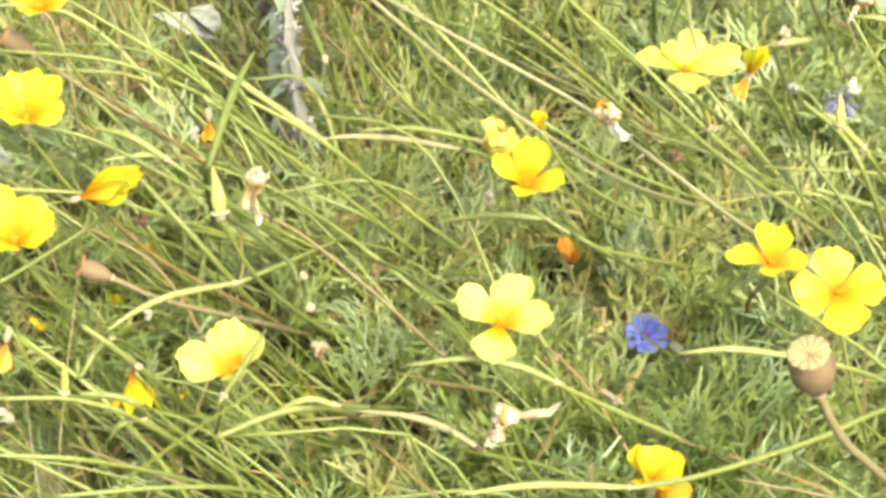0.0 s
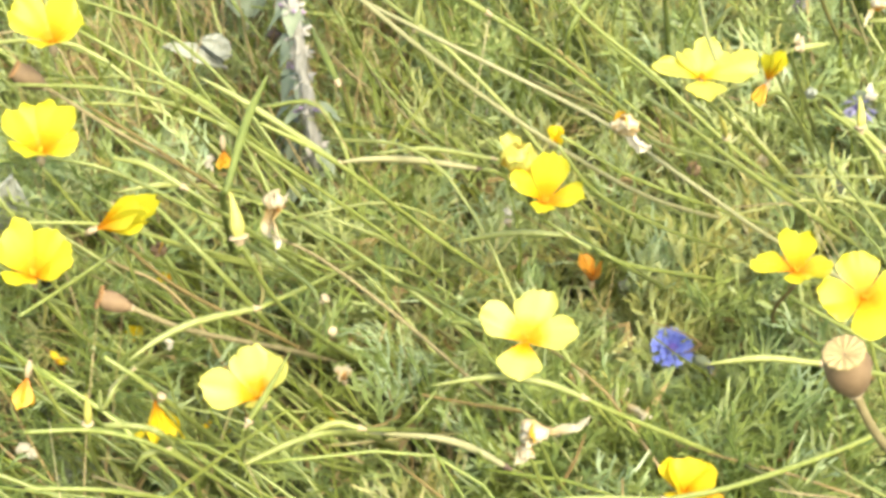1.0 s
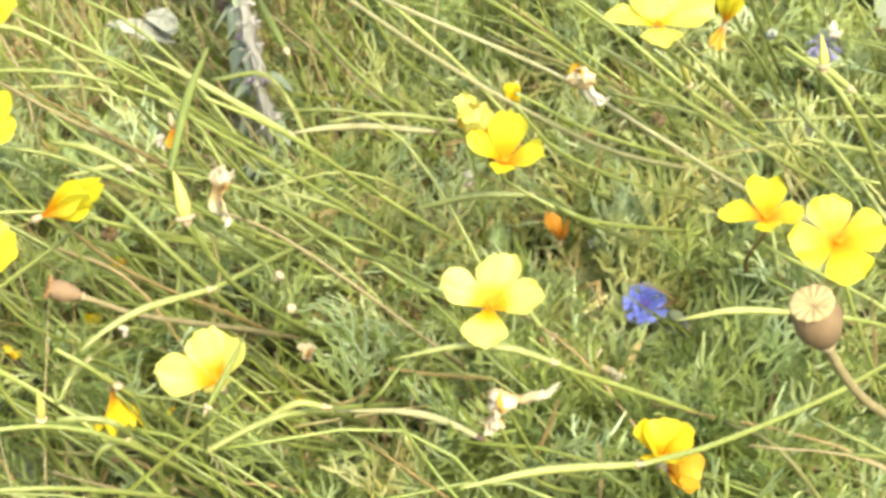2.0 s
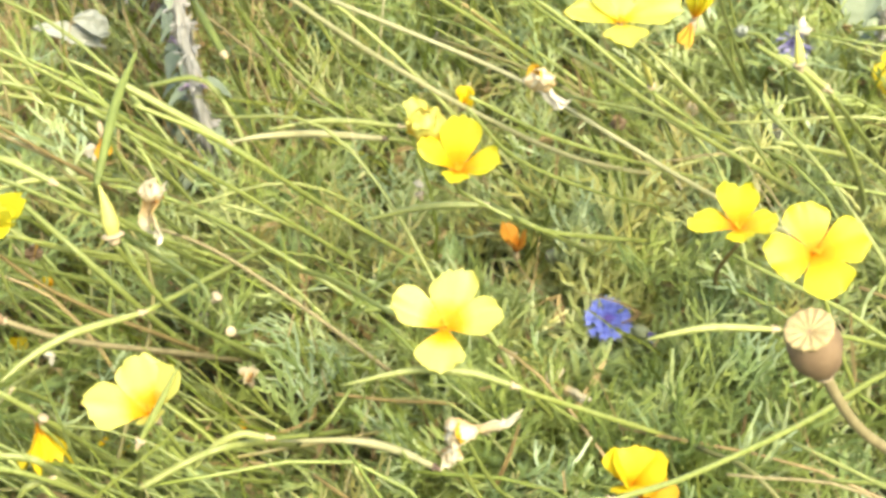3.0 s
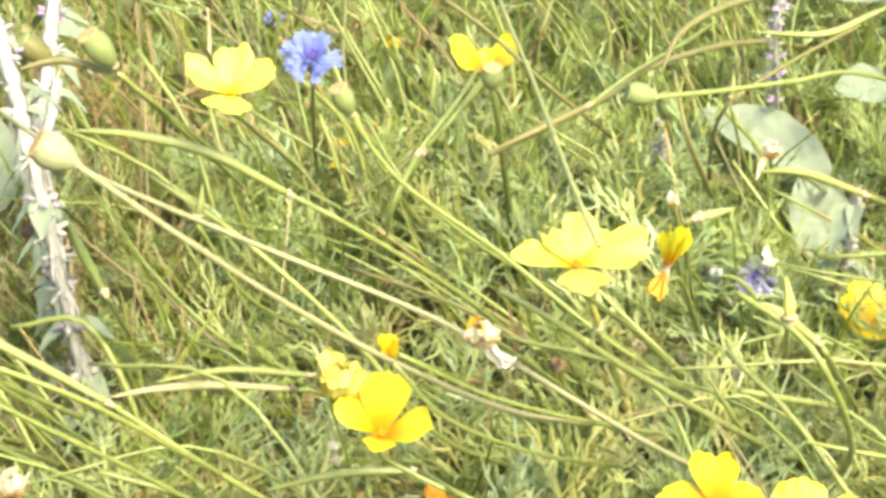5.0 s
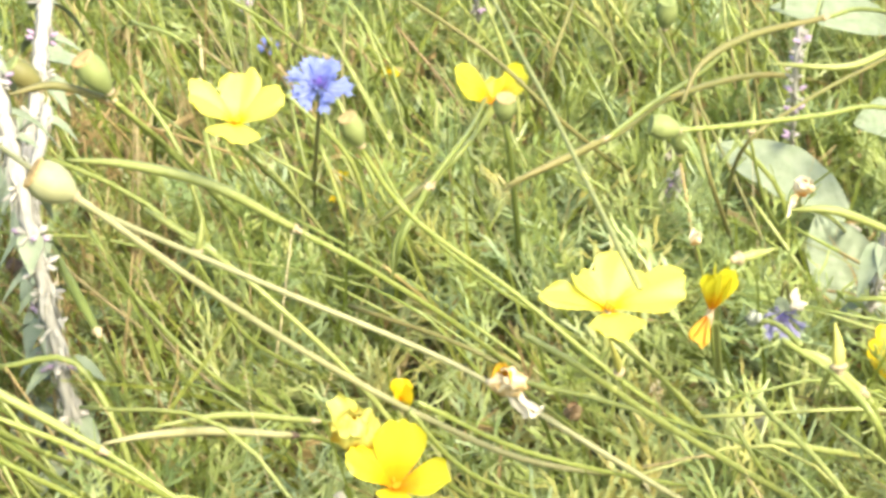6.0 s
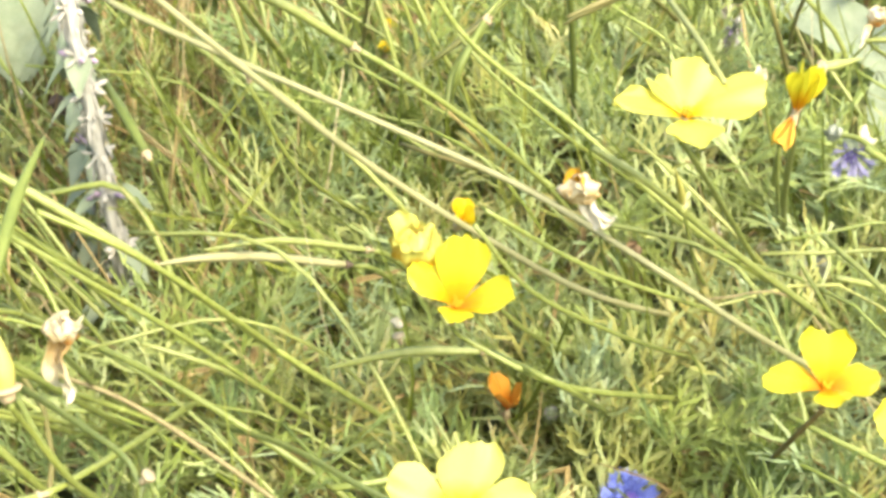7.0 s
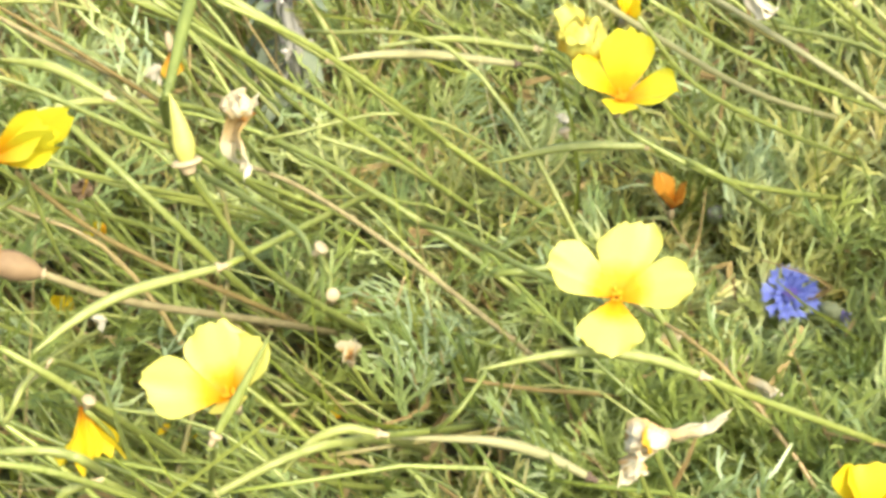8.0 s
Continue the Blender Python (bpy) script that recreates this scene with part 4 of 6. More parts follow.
capsule((-0.260, 0.046, 0.238), (-0.800, -0.100, 0.350), 0.0195, "brown poppy capsule lying over to one side", M_CAPSULE_DRY, M_CAP_RUST, stem=[(-0.214, 0.058, 0.210), (-0.155, 0.107, 0.160), (-0.122, 0.229, 0.050)], stem_material=M_DRY, wide=0.72, stem_r=0.0018, flare=1.15)
capsule((-0.355, 0.217, 0.300), (-0.700, -0.100, 0.500), 0.022, "dark brown dried capsule on a thin dry stalk", M_CAPSULE_DRY, M_CAP_RUST, stem=[(-0.286, 0.210, 0.260), (-0.244, 0.255, 0.200), (-0.233, 0.423, 0.050)], stem_material=M_DRY, stem_r=0.0014)
capsule((-0.138, 0.138, 0.440), (-0.720, -0.050, 0.500), 0.0185, "plump pale green poppy capsule on a long leaning stalk", M_CAPSULE_PALE, M_CAP_TAN, stem=[(-0.080, 0.157, 0.380), (-0.032, 0.192, 0.320), (0.030, 0.222, 0.260), (0.102, 0.292, 0.180), (0.220, 0.441, 0.060)], wide=0.98, stem_r=0.0016, stem_material=M_POD_PALE)
capsule((-0.157, 0.428, 0.360), (-0.500, -0.150, 0.800), 0.024, "green poppy capsule with a ribbed cap", M_CAPSULE_GREEN, M_CAP_TAN, stem=[(-0.149, 0.436, 0.340), (-0.118, 0.497, 0.270), (-0.083, 0.625, 0.150), (-0.055, 0.768, 0.020)], wide=0.75)
capsule((-0.008, 0.376, 0.350), (-0.350, -0.150, 0.850), 0.0185, "green poppy capsule with a tan rim", M_CAPSULE_GREEN, M_CROWN, stem=[(-0.001, 0.384, 0.330), (0.027, 0.383, 0.290), (0.089, 0.381, 0.240), (0.176, 0.366, 0.170), (0.314, 0.401, 0.060), (0.368, 0.436, 0.010)], wide=0.75)
capsule((0.172, 0.402, 0.340), (-0.900, 0.000, 0.200), 0.0155, "small green capsule on a level stalk", M_CAPSULE_GREEN, M_CAPSULE_GREEN, stem=[(0.225, 0.427, 0.330), (0.285, 0.482, 0.310), (0.350, 0.557, 0.280), (0.536, 0.880, 0.100)], wide=0.98)
capsule((-0.235, 0.417, 0.340), (-0.500, 0.000, 0.600), 0.017, "pale green capsule flushed orange", M_CAPSULE_PALE, M_CAP_TAN, stem=[(-0.189, 0.354, 0.340), (-0.151, 0.306, 0.340), (-0.056, 0.259, 0.320), (0.024, 0.244, 0.290), (0.063, 0.231, 0.275), (0.119, 0.206, 0.250), (0.182, 0.218, 0.200), (0.315, 0.291, 0.080), (0.390, 0.351, 0.000)], wide=0.78, stem_material=M_POD_PALE)
capsule((0.089, 0.507, 0.302), (0.000, -0.200, 0.900), 0.0165, "small round pale green capsule below a ragged poppy", M_CAPSULE_GREEN, M_CROWN, wide=0.95, stem=[(0.093, 0.510, 0.275), (0.099, 0.525, 0.235), (0.112, 0.570, 0.140), (0.125, 0.640, 0.000)], stem_material=M_BLADE, stem_r=0.0021)
capsule((0.239, 0.791, 0.250), (0.000, -0.200, 0.900), 0.022, "green capsule in the far grass", M_CAPSULE_GREEN, M_CAPSULE_GREEN, stem=[(0.264, 0.821, 0.176), (0.314, 0.896, 0.095), (0.369, 1.004, 0.000)])
capsule((0.236, 0.669, 0.200), (0.000, -0.200, 0.900), 0.02, "dull green capsule low among stalks", M_CAPSULE_GREEN, M_CAPSULE_GREEN, stem=[(0.256, 0.693, 0.139), (0.296, 0.753, 0.075), (0.340, 0.839, 0.000)])
capsule((-0.228, 0.601, 0.280), (-0.600, -0.100, 0.600), 0.024, "dull olive capsule by the woolly stalks", M_OLIVE, M_CAPSULE_GREEN, stem=[(-0.200, 0.635, 0.198), (-0.144, 0.719, 0.107), (-0.082, 0.839, 0.000)])
capsule((-0.237, 0.566, 0.150), (-0.600, -0.100, 0.600), 0.015, "dark dried seed head by a woolly stalk", M_DARK, M_DARK, stem=[(-0.222, 0.584, 0.102), (-0.192, 0.629, 0.055), (-0.159, 0.694, 0.000)], stem_material=M_DRY)
# ---------------- long seed pods on their stalks ----------------
seed_pod([(-0.051, -0.013, 0.235), (-0.012, -0.006, 0.240), (0.019, -0.002, 0.235), (0.043, -0.001, 0.225)], [(0.062, 0.006, 0.210), (0.139, 0.052, 0.140), (0.241, 0.156, 0.010)], "long pale green arched seed pod with a pink collar", 0.0026)
seed_pod([(-0.134, -0.032, 0.190), (-0.122, -0.023, 0.200), (-0.108, -0.019, 0.205), (-0.094, -0.016, 0.200)], [(-0.087, -0.005, 0.190), (-0.065, 0.044, 0.150), (-0.041, 0.187, 0.030)], "short curved green seed pod", 0.0024)
seed_pod([(-0.091, 0.009, 0.175), (-0.048, 0.009, 0.175), (-0.023, 0.012, 0.165), (-0.002, 0.009, 0.155)], [(0.017, 0.026, 0.130), (0.054, 0.060, 0.080), (0.098, 0.115, 0.010)], "pale straw-green pod with a dark shrivelled end", 0.0027, M_POD_PALE, dark_tip=True)
seed_pod([(-0.228, -0.046, 0.265), (-0.214, -0.031, 0.270), (-0.193, -0.017, 0.275), (-0.161, 0.007, 0.270)], [(-0.148, 0.026, 0.265), (-0.134, 0.079, 0.240), (-0.122, 0.216, 0.160), (-0.100, 0.441, 0.030)], "arched green seed pod crossing other stalks", 0.0024)
seed_pod([(-0.005, -0.182, 0.290), (0.036, -0.168, 0.290), (0.086, -0.151, 0.280)], [(0.132, -0.111, 0.260), (0.204, -0.025, 0.220), (0.263, 0.061, 0.180), (0.421, 0.323, 0.030)], "long straight green seed pod low in the meadow", 0.0024)
seed_pod([(-0.144, 0.265, 0.215), (-0.118, 0.273, 0.215), (-0.086, 0.291, 0.205), (-0.042, 0.308, 0.190)], [(-0.025, 0.318, 0.180), (0.006, 0.405, 0.100), (0.033, 0.500, 0.010)], "pale level seed pod with a dark end", 0.0027, M_POD_PALE, dark_tip=True)
seed_pod([(-0.118, 0.273, 0.220), (-0.077, 0.292, 0.215), (-0.031, 0.308, 0.200)], [(-0.015, 0.330, 0.180), (0.017, 0.411, 0.100), (0.037, 0.520, 0.010)], "slim green pod beside a paler one", 0.0022)
seed_pod([(-0.159, 0.318, 0.360), (-0.125, 0.312, 0.360), (-0.083, 0.309, 0.350), (-0.040, 0.316, 0.320)], [(-0.001, 0.326, 0.290), (0.052, 0.364, 0.230), (0.098, 0.433, 0.150), (0.149, 0.553, 0.030)], "thick green seed pod bending over", 0.0030, M_POD)
seed_pod([(0.203, 0.515, 0.300), (0.218, 0.537, 0.320), (0.253, 0.561, 0.330), (0.309, 0.592, 0.330)], [(0.366, 0.681, 0.300), (0.577, 1.136, 0.100)], "dark olive curved seed pod", 0.0027, M_OLIVE)
seed_pod([(0.087, 0.474, 0.260), (0.103, 0.476, 0.270), (0.129, 0.490, 0.275)], [(0.172, 0.543, 0.270), (0.223, 0.640, 0.250), (0.338, 0.832, 0.180), (0.506, 1.148, 0.020)], "olive-brown seed pod on a rising stalk", 0.0024, M_OLIVE, stem_material=M_OLIVE, stem_r=0.0022)
seed_pod([(0.018, 0.468, 0.200), (0.023, 0.488, 0.220), (0.043, 0.498, 0.250)], [(0.070, 0.527, 0.270), (0.101, 0.731, 0.200), (0.143, 1.090, 0.050)], "dark green upright seed pod", 0.0029, M_BLADE)
seed_pod([(0.006, 0.536, 0.200), (0.027, 0.541, 0.215), (0.053, 0.552, 0.235)], [(0.073, 0.568, 0.250), (0.106, 0.731, 0.200), (0.154, 1.090, 0.050)], "forked dark green seed pod", 0.0024, M_OLIVE)
seed_pod([(-0.168, 0.121, 0.370), (-0.175, 0.081, 0.360), (-0.180, 0.036, 0.340)], [(-0.192, 0.078, 0.300), (-0.220, 0.238, 0.150), (-0.243, 0.396, 0.020)], "flat green upright pod over leaning stalks", 0.0029, M_BLADE, stem_material=M_BLADE, stem_r=0.0022, collar=M_BLADE)
seed_pod([(-0.296, 0.207, 0.215), (-0.266, 0.220, 0.215), (-0.235, 0.244, 0.200)], [(-0.210, 0.280, 0.170), (-0.181, 0.371, 0.080), (-0.172, 0.448, 0.010)], "green seed pod lying level", 0.0024)
seed_pod([(-0.224, -0.071, 0.200), (-0.216, -0.073, 0.215), (-0.206, -0.067, 0.215)], [(-0.196, -0.047, 0.190), (-0.197, 0.035, 0.100), (-0.196, 0.106, 0.020)], "small curled green pod", 0.0021)
seed_pod([(-0.258, -0.004, 0.190), (-0.256, 0.012, 0.195), (-0.247, 0.022, 0.200)], [(-0.241, 0.046, 0.180), (-0.229, 0.097, 0.120), (-0.237, 0.198, 0.020)], "small hooked pale pod", 0.0019, M_POD_PALE)
seed_pod([(0.118, 0.021, 0.240), (0.153, 0.025, 0.245), (0.190, 0.030, 0.240)], [(0.250, 0.056, 0.210), (0.366, 0.213, 0.050)], "pale green pod behind a dry capsule", 0.0024)
seed_pod([(-0.053, 0.222, 0.180), (-0.011, 0.217, 0.195), (0.029, 0.219, 0.195)], [(0.062, 0.171, 0.210), (0.115, 0.287, 0.100), (0.154, 0.370, 0.010)], "blue-green seed pod below a cupped poppy", 0.0026)
seed_pod([(0.239, 0.357, 0.310), (0.266, 0.356, 0.310), (0.307, 0.365, 0.290)], [(0.385, 0.495, 0.200), (0.548, 0.727, 0.020)], "green pod with a withered bloom at its tip", 0.0027)
seed_pod([(0.283, 0.629, 0.280), (0.339, 0.625, 0.280), (0.384, 0.661, 0.280)], [(0.451, 0.764, 0.250), (0.691, 1.197, 0.050)], "thick green pod in the far grass", 0.0027)
seed_pod([(0.198, 0.147, 0.350), (0.209, 0.144, 0.345), (0.227, 0.143, 0.330)], [(0.244, 0.166, 0.300), (0.328, 0.375, 0.120), (0.372, 0.480, 0.020)], "curved green pod below a yellow bud", 0.0027)
seed_pod([(-0.233, 0.215, 0.310), (-0.205, 0.214, 0.295), (-0.172, 0.211, 0.275), (-0.136, 0.210, 0.250)], [(-0.073, 0.207, 0.200), (-0.017, 0.243, 0.130), (0.055, 0.316, 0.010)], "long thick green pod leaning with the stalks", 0.0027)
seed_pod([(-0.191, 0.439, 0.240), (-0.170, 0.373, 0.250), (-0.153, 0.340, 0.240)], [(-0.151, 0.394, 0.180), (-0.156, 0.566, 0.030)], "dark green broad seed pod", 0.0032, M_BLADE)
seed_pod([(-0.206, 0.420, 0.350), (-0.181, 0.433, 0.350), (-0.151, 0.436, 0.340)], [(-0.126, 0.465, 0.300), (-0.111, 0.606, 0.200), (-0.098, 0.860, 0.030)], "arched olive pod near woolly stalks", 0.0026, M_OLIVE)
seed_pod([(0.018, 0.438, 0.220), (0.023, 0.433, 0.250), (0.038, 0.458, 0.270)], [(0.069, 0.523, 0.280), (0.098, 0.747, 0.200), (0.144, 1.148, 0.040)], "slim dark pod rising steeply", 0.0024, M_BLADE)
seed_pod([(0.085, 0.443, 0.280), (0.116, 0.454, 0.290), (0.149, 0.477, 0.295)], [(0.193, 0.562, 0.280), (0.275, 0.797, 0.200), (0.410, 1.279, 0.020)], "brownish pod crossing grass", 0.0024, M_OLIVE)
seed_pod([(-0.271, 0.105, 0.310), (-0.246, 0.099, 0.310), (-0.221, 0.092, 0.300)], [(-0.189, 0.100, 0.270), (-0.161, 0.157, 0.200), (-0.143, 0.330, 0.040)], "long green pod over dry stalks", 0.0026)
seed_pod([(-0.033, 0.255, 0.050), (-0.083, 0.261, 0.060), (-0.137, 0.273, 0.070)], [(-0.180, 0.300, 0.070), (-0.232, 0.391, 0.020)], "thin tan dried-up seed pod", 0.0013, M_DRY, stem_material=M_DRY, stem_r=0.001)
# ---------------- single long stalks ----------------
stalk([(0.108, 0.084, 0.420), (0.103, 0.147, 0.415), (0.106, 0.403, 0.350), (0.110, 0.738, 0.260), (0.132, 1.670, 0.000)], 0.0013, 0.0016, M_STRAW_GREEN, "thin bowed stalk crossing before a poppy")
stalk([(-0.176, 0.138, 0.236), (-0.139, 0.135, 0.220), (-0.085, 0.117, 0.190), (-0.030, 0.113, 0.140), (0.012, 0.233, 0.000)], 0.0011, 0.0016, M_DRY, "dry tan stalk among green leaves")
stalk([(-0.272, 0.103, 0.250), (-0.230, 0.103, 0.210), (-0.159, 0.116, 0.160), (-0.144, 0.260, 0.020)], 0.0013, 0.0016, M_RUST, "rusty brown dead stalk")
stalk([(-0.316, 0.218, 0.280), (-0.267, 0.214, 0.250), (-0.228, 0.239, 0.200), (-0.212, 0.415, 0.040)], 0.0010, 0.0013, M_RUST, "rusty brown dead stalk")
stalk([(-0.199, 0.108, 0.340), (-0.159, 0.123, 0.300), (-0.115, 0.160, 0.240), (-0.065, 0.224, 0.150), (-0.009, 0.339, 0.020)], 0.0013, 0.0016, M_STEM, "leaning green flower stalk")
stalk([(-0.175, 0.127, 0.330), (-0.132, 0.137, 0.300), (-0.083, 0.192, 0.220), (-0.044, 0.304, 0.100), (-0.016, 0.394, 0.010)], 0.0014, 0.0018, M_STEM, "leaning green flower stalk")
stalk([(-0.177, 0.060, 0.280), (-0.162, 0.037, 0.270), (-0.147, 0.045, 0.240), (-0.123, 0.101, 0.170), (-0.088, 0.235, 0.030)], 0.0014, 0.0018, M_STEM, "leaning green flower stalk")
stalk([(-0.258, 0.128, 0.270), (-0.210, 0.099, 0.240), (-0.173, 0.121, 0.170), (-0.156, 0.242, 0.030)], 0.0019, 0.0023, M_STEM, "leaning green flower stalk")
stalk([(-0.284, 0.130, 0.260), (-0.243, 0.116, 0.240), (-0.188, 0.147, 0.200), (-0.154, 0.255, 0.100), (-0.116, 0.341, 0.010)], 0.0013, 0.0016, M_STEM, "leaning green flower stalk")
stalk([(-0.145, 0.215, 0.200), (-0.104, 0.220, 0.180), (-0.070, 0.269, 0.120), (-0.045, 0.380, 0.020)], 0.0014, 0.0018, M_POD, "pale green stalk ending among leaves")
stalk([(-0.059, 0.033, 0.190), (-0.026, 0.039, 0.180), (0.010, 0.082, 0.140), (0.050, 0.207, 0.020)], 0.0010, 0.0013, M_RUST, "rusty brown dead stalk")
stalk([(-0.253, -0.013, 0.240), (-0.229, -0.012, 0.220), (-0.198, 0.033, 0.140), (-0.188, 0.127, 0.020)], 0.0017, 0.0022, M_STEM, "leaning green flower stalk")
stalk([(-0.162, -0.047, 0.190), (-0.133, -0.034, 0.200), (-0.112, -0.023, 0.200), (-0.091, 0.035, 0.150), (-0.071, 0.159, 0.020)], 0.0020, 0.0025, M_POD, "leaning green flower stalk")
stalk([(-0.238, -0.077, 0.240), (-0.215, -0.076, 0.240), (-0.204, -0.064, 0.220), (-0.227, 0.086, 0.050)], 0.0019, 0.0023, M_POD, "leaning green flower stalk")
stalk([(-0.049, 0.026, 0.200), (-0.063, 0.007, 0.190), (-0.081, 0.037, 0.150), (-0.109, 0.156, 0.030)], 0.0010, 0.0013, M_STEM, "leaning green flower stalk")
stalk([(0.057, 0.046, 0.180), (0.093, 0.061, 0.140), (0.155, 0.113, 0.080), (0.218, 0.193, 0.000)], 0.0012, 0.0014, M_STEM, "leaning green flower stalk")
stalk([(0.029, 0.078, 0.180), (0.056, 0.081, 0.150), (0.083, 0.097, 0.100), (0.123, 0.151, 0.010)], 0.0013, 0.0016, M_STEM, "leaning green flower stalk")
stalk([(0.018, 0.171, 0.300), (0.048, 0.176, 0.260), (0.105, 0.225, 0.200), (0.182, 0.343, 0.100), (0.261, 0.459, 0.000)], 0.0012, 0.0014, M_STEM, "leaning green flower stalk")
stalk([(0.020, 0.134, 0.330), (0.075, 0.165, 0.280), (0.157, 0.249, 0.200), (0.276, 0.463, 0.030)], 0.0012, 0.0014, M_STEM, "leaning green flower stalk")
stalk([(-0.262, 0.002, 0.200), (-0.256, -0.015, 0.200), (-0.247, 0.006, 0.210), (-0.251, 0.103, 0.150), (-0.265, 0.270, 0.030)], 0.0013, 0.0016, M_POD, "pale curled stalk among others")
stalk([(0.181, 0.124, 0.370), (0.206, 0.105, 0.360), (0.223, 0.093, 0.340), (0.259, 0.159, 0.250), (0.329, 0.415, 0.030)], 0.0016, 0.0020, M_STEM, "leaning green flower stalk")
stalk([(-0.325, 0.068, 0.280), (-0.271, 0.086, 0.270), (-0.225, 0.111, 0.240), (-0.167, 0.183, 0.170), (-0.115, 0.352, 0.020)], 0.0012, 0.0014, M_STEM, "leaning green flower stalk")
stalk([(-0.275, -0.111, 0.260), (-0.237, -0.094, 0.250), (-0.203, -0.073, 0.220), (-0.165, -0.005, 0.120), (-0.150, 0.081, 0.010)], 0.0014, 0.0018, M_STEM, "leaning green flower stalk")
stalk([(-0.254, -0.179, 0.280), (-0.211, -0.165, 0.270), (-0.170, -0.098, 0.200), (-0.143, 0.040, 0.050)], 0.0013, 0.0016, M_STEM, "leaning green flower stalk")
stalk([(-0.209, -0.226, 0.300), (-0.156, -0.200, 0.290), (-0.119, -0.154, 0.250), (-0.104, -0.012, 0.100)], 0.0013, 0.0016, M_STEM, "leaning green flower stalk")
stalk([(-0.311, 0.009, 0.250), (-0.296, 0.033, 0.250), (-0.274, 0.092, 0.240), (-0.279, 0.170, 0.200), (-0.322, 0.398, 0.050)], 0.0013, 0.0016, M_STEM, "leaning green flower stalk")
stalk([(-0.265, 0.092, 0.260), (-0.258, 0.105, 0.200), (-0.264, 0.176, 0.100), (-0.278, 0.261, 0.010)], 0.0010, 0.0013, M_STEM, "leaning green flower stalk")
stalk([(-0.364, 0.206, 0.300), (-0.283, 0.206, 0.300), (-0.217, 0.231, 0.260), (-0.172, 0.311, 0.170), (-0.145, 0.469, 0.030)], 0.0014, 0.0018, M_STEM, "leaning green flower stalk")
stalk([(-0.305, 0.181, 0.360), (-0.237, 0.180, 0.320), (-0.195, 0.203, 0.270), (-0.152, 0.297, 0.150), (-0.130, 0.433, 0.020)], 0.0012, 0.0014, M_STEM, "leaning green flower stalk")
stalk([(-0.338, 0.117, 0.300), (-0.279, 0.122, 0.290), (-0.218, 0.135, 0.250), (-0.135, 0.188, 0.170), (-0.059, 0.317, 0.030)], 0.0013, 0.0016, M_STEM, "leaning green flower stalk")
stalk([(-0.282, 0.241, 0.330), (-0.259, 0.207, 0.320), (-0.246, 0.215, 0.280), (-0.254, 0.361, 0.150)], 0.0010, 0.0013, M_STEM, "leaning green flower stalk")
stalk([(0.025, 0.710, 0.300), (0.090, 0.667, 0.270), (0.145, 0.660, 0.220), (0.207, 0.706, 0.150), (0.287, 0.861, 0.020)], 0.0016, 0.0020, M_OLIVE, "leaning green flower stalk")
stalk([(-0.047, 0.809, 0.250), (-0.047, 0.800, 0.230), (-0.059, 0.914, 0.150), (-0.071, 1.129, 0.030)], 0.0014, 0.0018, M_POD_PALE, "pale upright grass stalk")
stalk([(-0.106, 0.706, 0.300), (-0.066, 0.716, 0.270), (-0.029, 0.802, 0.200), (0.017, 1.049, 0.050)], 0.0013, 0.0016, M_STEM, "leaning green flower stalk")
stalk([(-0.148, 0.552, 0.340), (-0.116, 0.525, 0.340), (-0.107, 0.567, 0.300), (-0.109, 0.717, 0.200), (-0.114, 0.980, 0.030)], 0.0013, 0.0016, M_STEM, "leaning green flower stalk")
stalk([(0.003, 0.499, 0.280), (0.031, 0.456, 0.250), (0.083, 0.457, 0.200), (0.163, 0.502, 0.120), (0.244, 0.579, 0.010)], 0.0012, 0.0014, M_STEM, "leaning green flower stalk")
stalk([(0.073, 0.193, 0.330), (0.102, 0.194, 0.310), (0.155, 0.231, 0.250), (0.242, 0.306, 0.150), (0.336, 0.429, 0.020)], 0.0017, 0.0022, M_POD, "leaning green flower stalk")
stalk([(0.199, 0.347, 0.250), (0.210, 0.376, 0.200), (0.243, 0.476, 0.100), (0.274, 0.579, 0.010)], 0.0011, 0.0014, M_STEM, "leaning green flower stalk")
stalk([(0.209, 0.304, 0.200), (0.234, 0.303, 0.160), (0.288, 0.403, 0.050)], 0.0013, 0.0016, M_STEM, "leaning green flower stalk")
stalk([(0.226, 0.287, 0.200), (0.271, 0.303, 0.180), (0.335, 0.375, 0.120), (0.439, 0.507, 0.010)], 0.0019, 0.0023, M_POD, "leaning green flower stalk")
stalk([(-0.176, 0.494, 0.220), (-0.135, 0.429, 0.200), (-0.082, 0.400, 0.160), (-0.043, 0.523, 0.050)], 0.0013, 0.0016, M_STEM, "leaning green flower stalk")
stalk([(0.357, 0.595, 0.300), (0.288, 0.542, 0.290), (0.247, 0.526, 0.260), (0.281, 0.697, 0.100), (0.303, 0.799, 0.010)], 0.0013, 0.0016, M_OLIVE, "leaning green flower stalk")
stalk([(0.220, 0.562, 0.280), (0.226, 0.512, 0.250), (0.267, 0.608, 0.150), (0.317, 0.799, 0.010)], 0.0016, 0.0020, M_OLIVE, "leaning green flower stalk")
stalk([(0.159, 0.741, 0.280), (0.139, 0.693, 0.250), (0.139, 0.784, 0.150), (0.156, 0.957, 0.020)], 0.0013, 0.0016, M_OLIVE, "leaning green flower stalk")
stalk([(-0.001, 0.725, 0.100), (-0.008, 0.739, 0.060), (-0.011, 0.796, 0.000)], 0.0014, 0.0018, M_WHITE, "bleached white dead stalk")
stalk([(-0.002, 0.644, 0.120), (-0.010, 0.608, 0.110), (-0.011, 0.597, 0.080), (-0.012, 0.677, 0.000)], 0.0012, 0.0014, M_WHITE, "bleached white dead stalk")
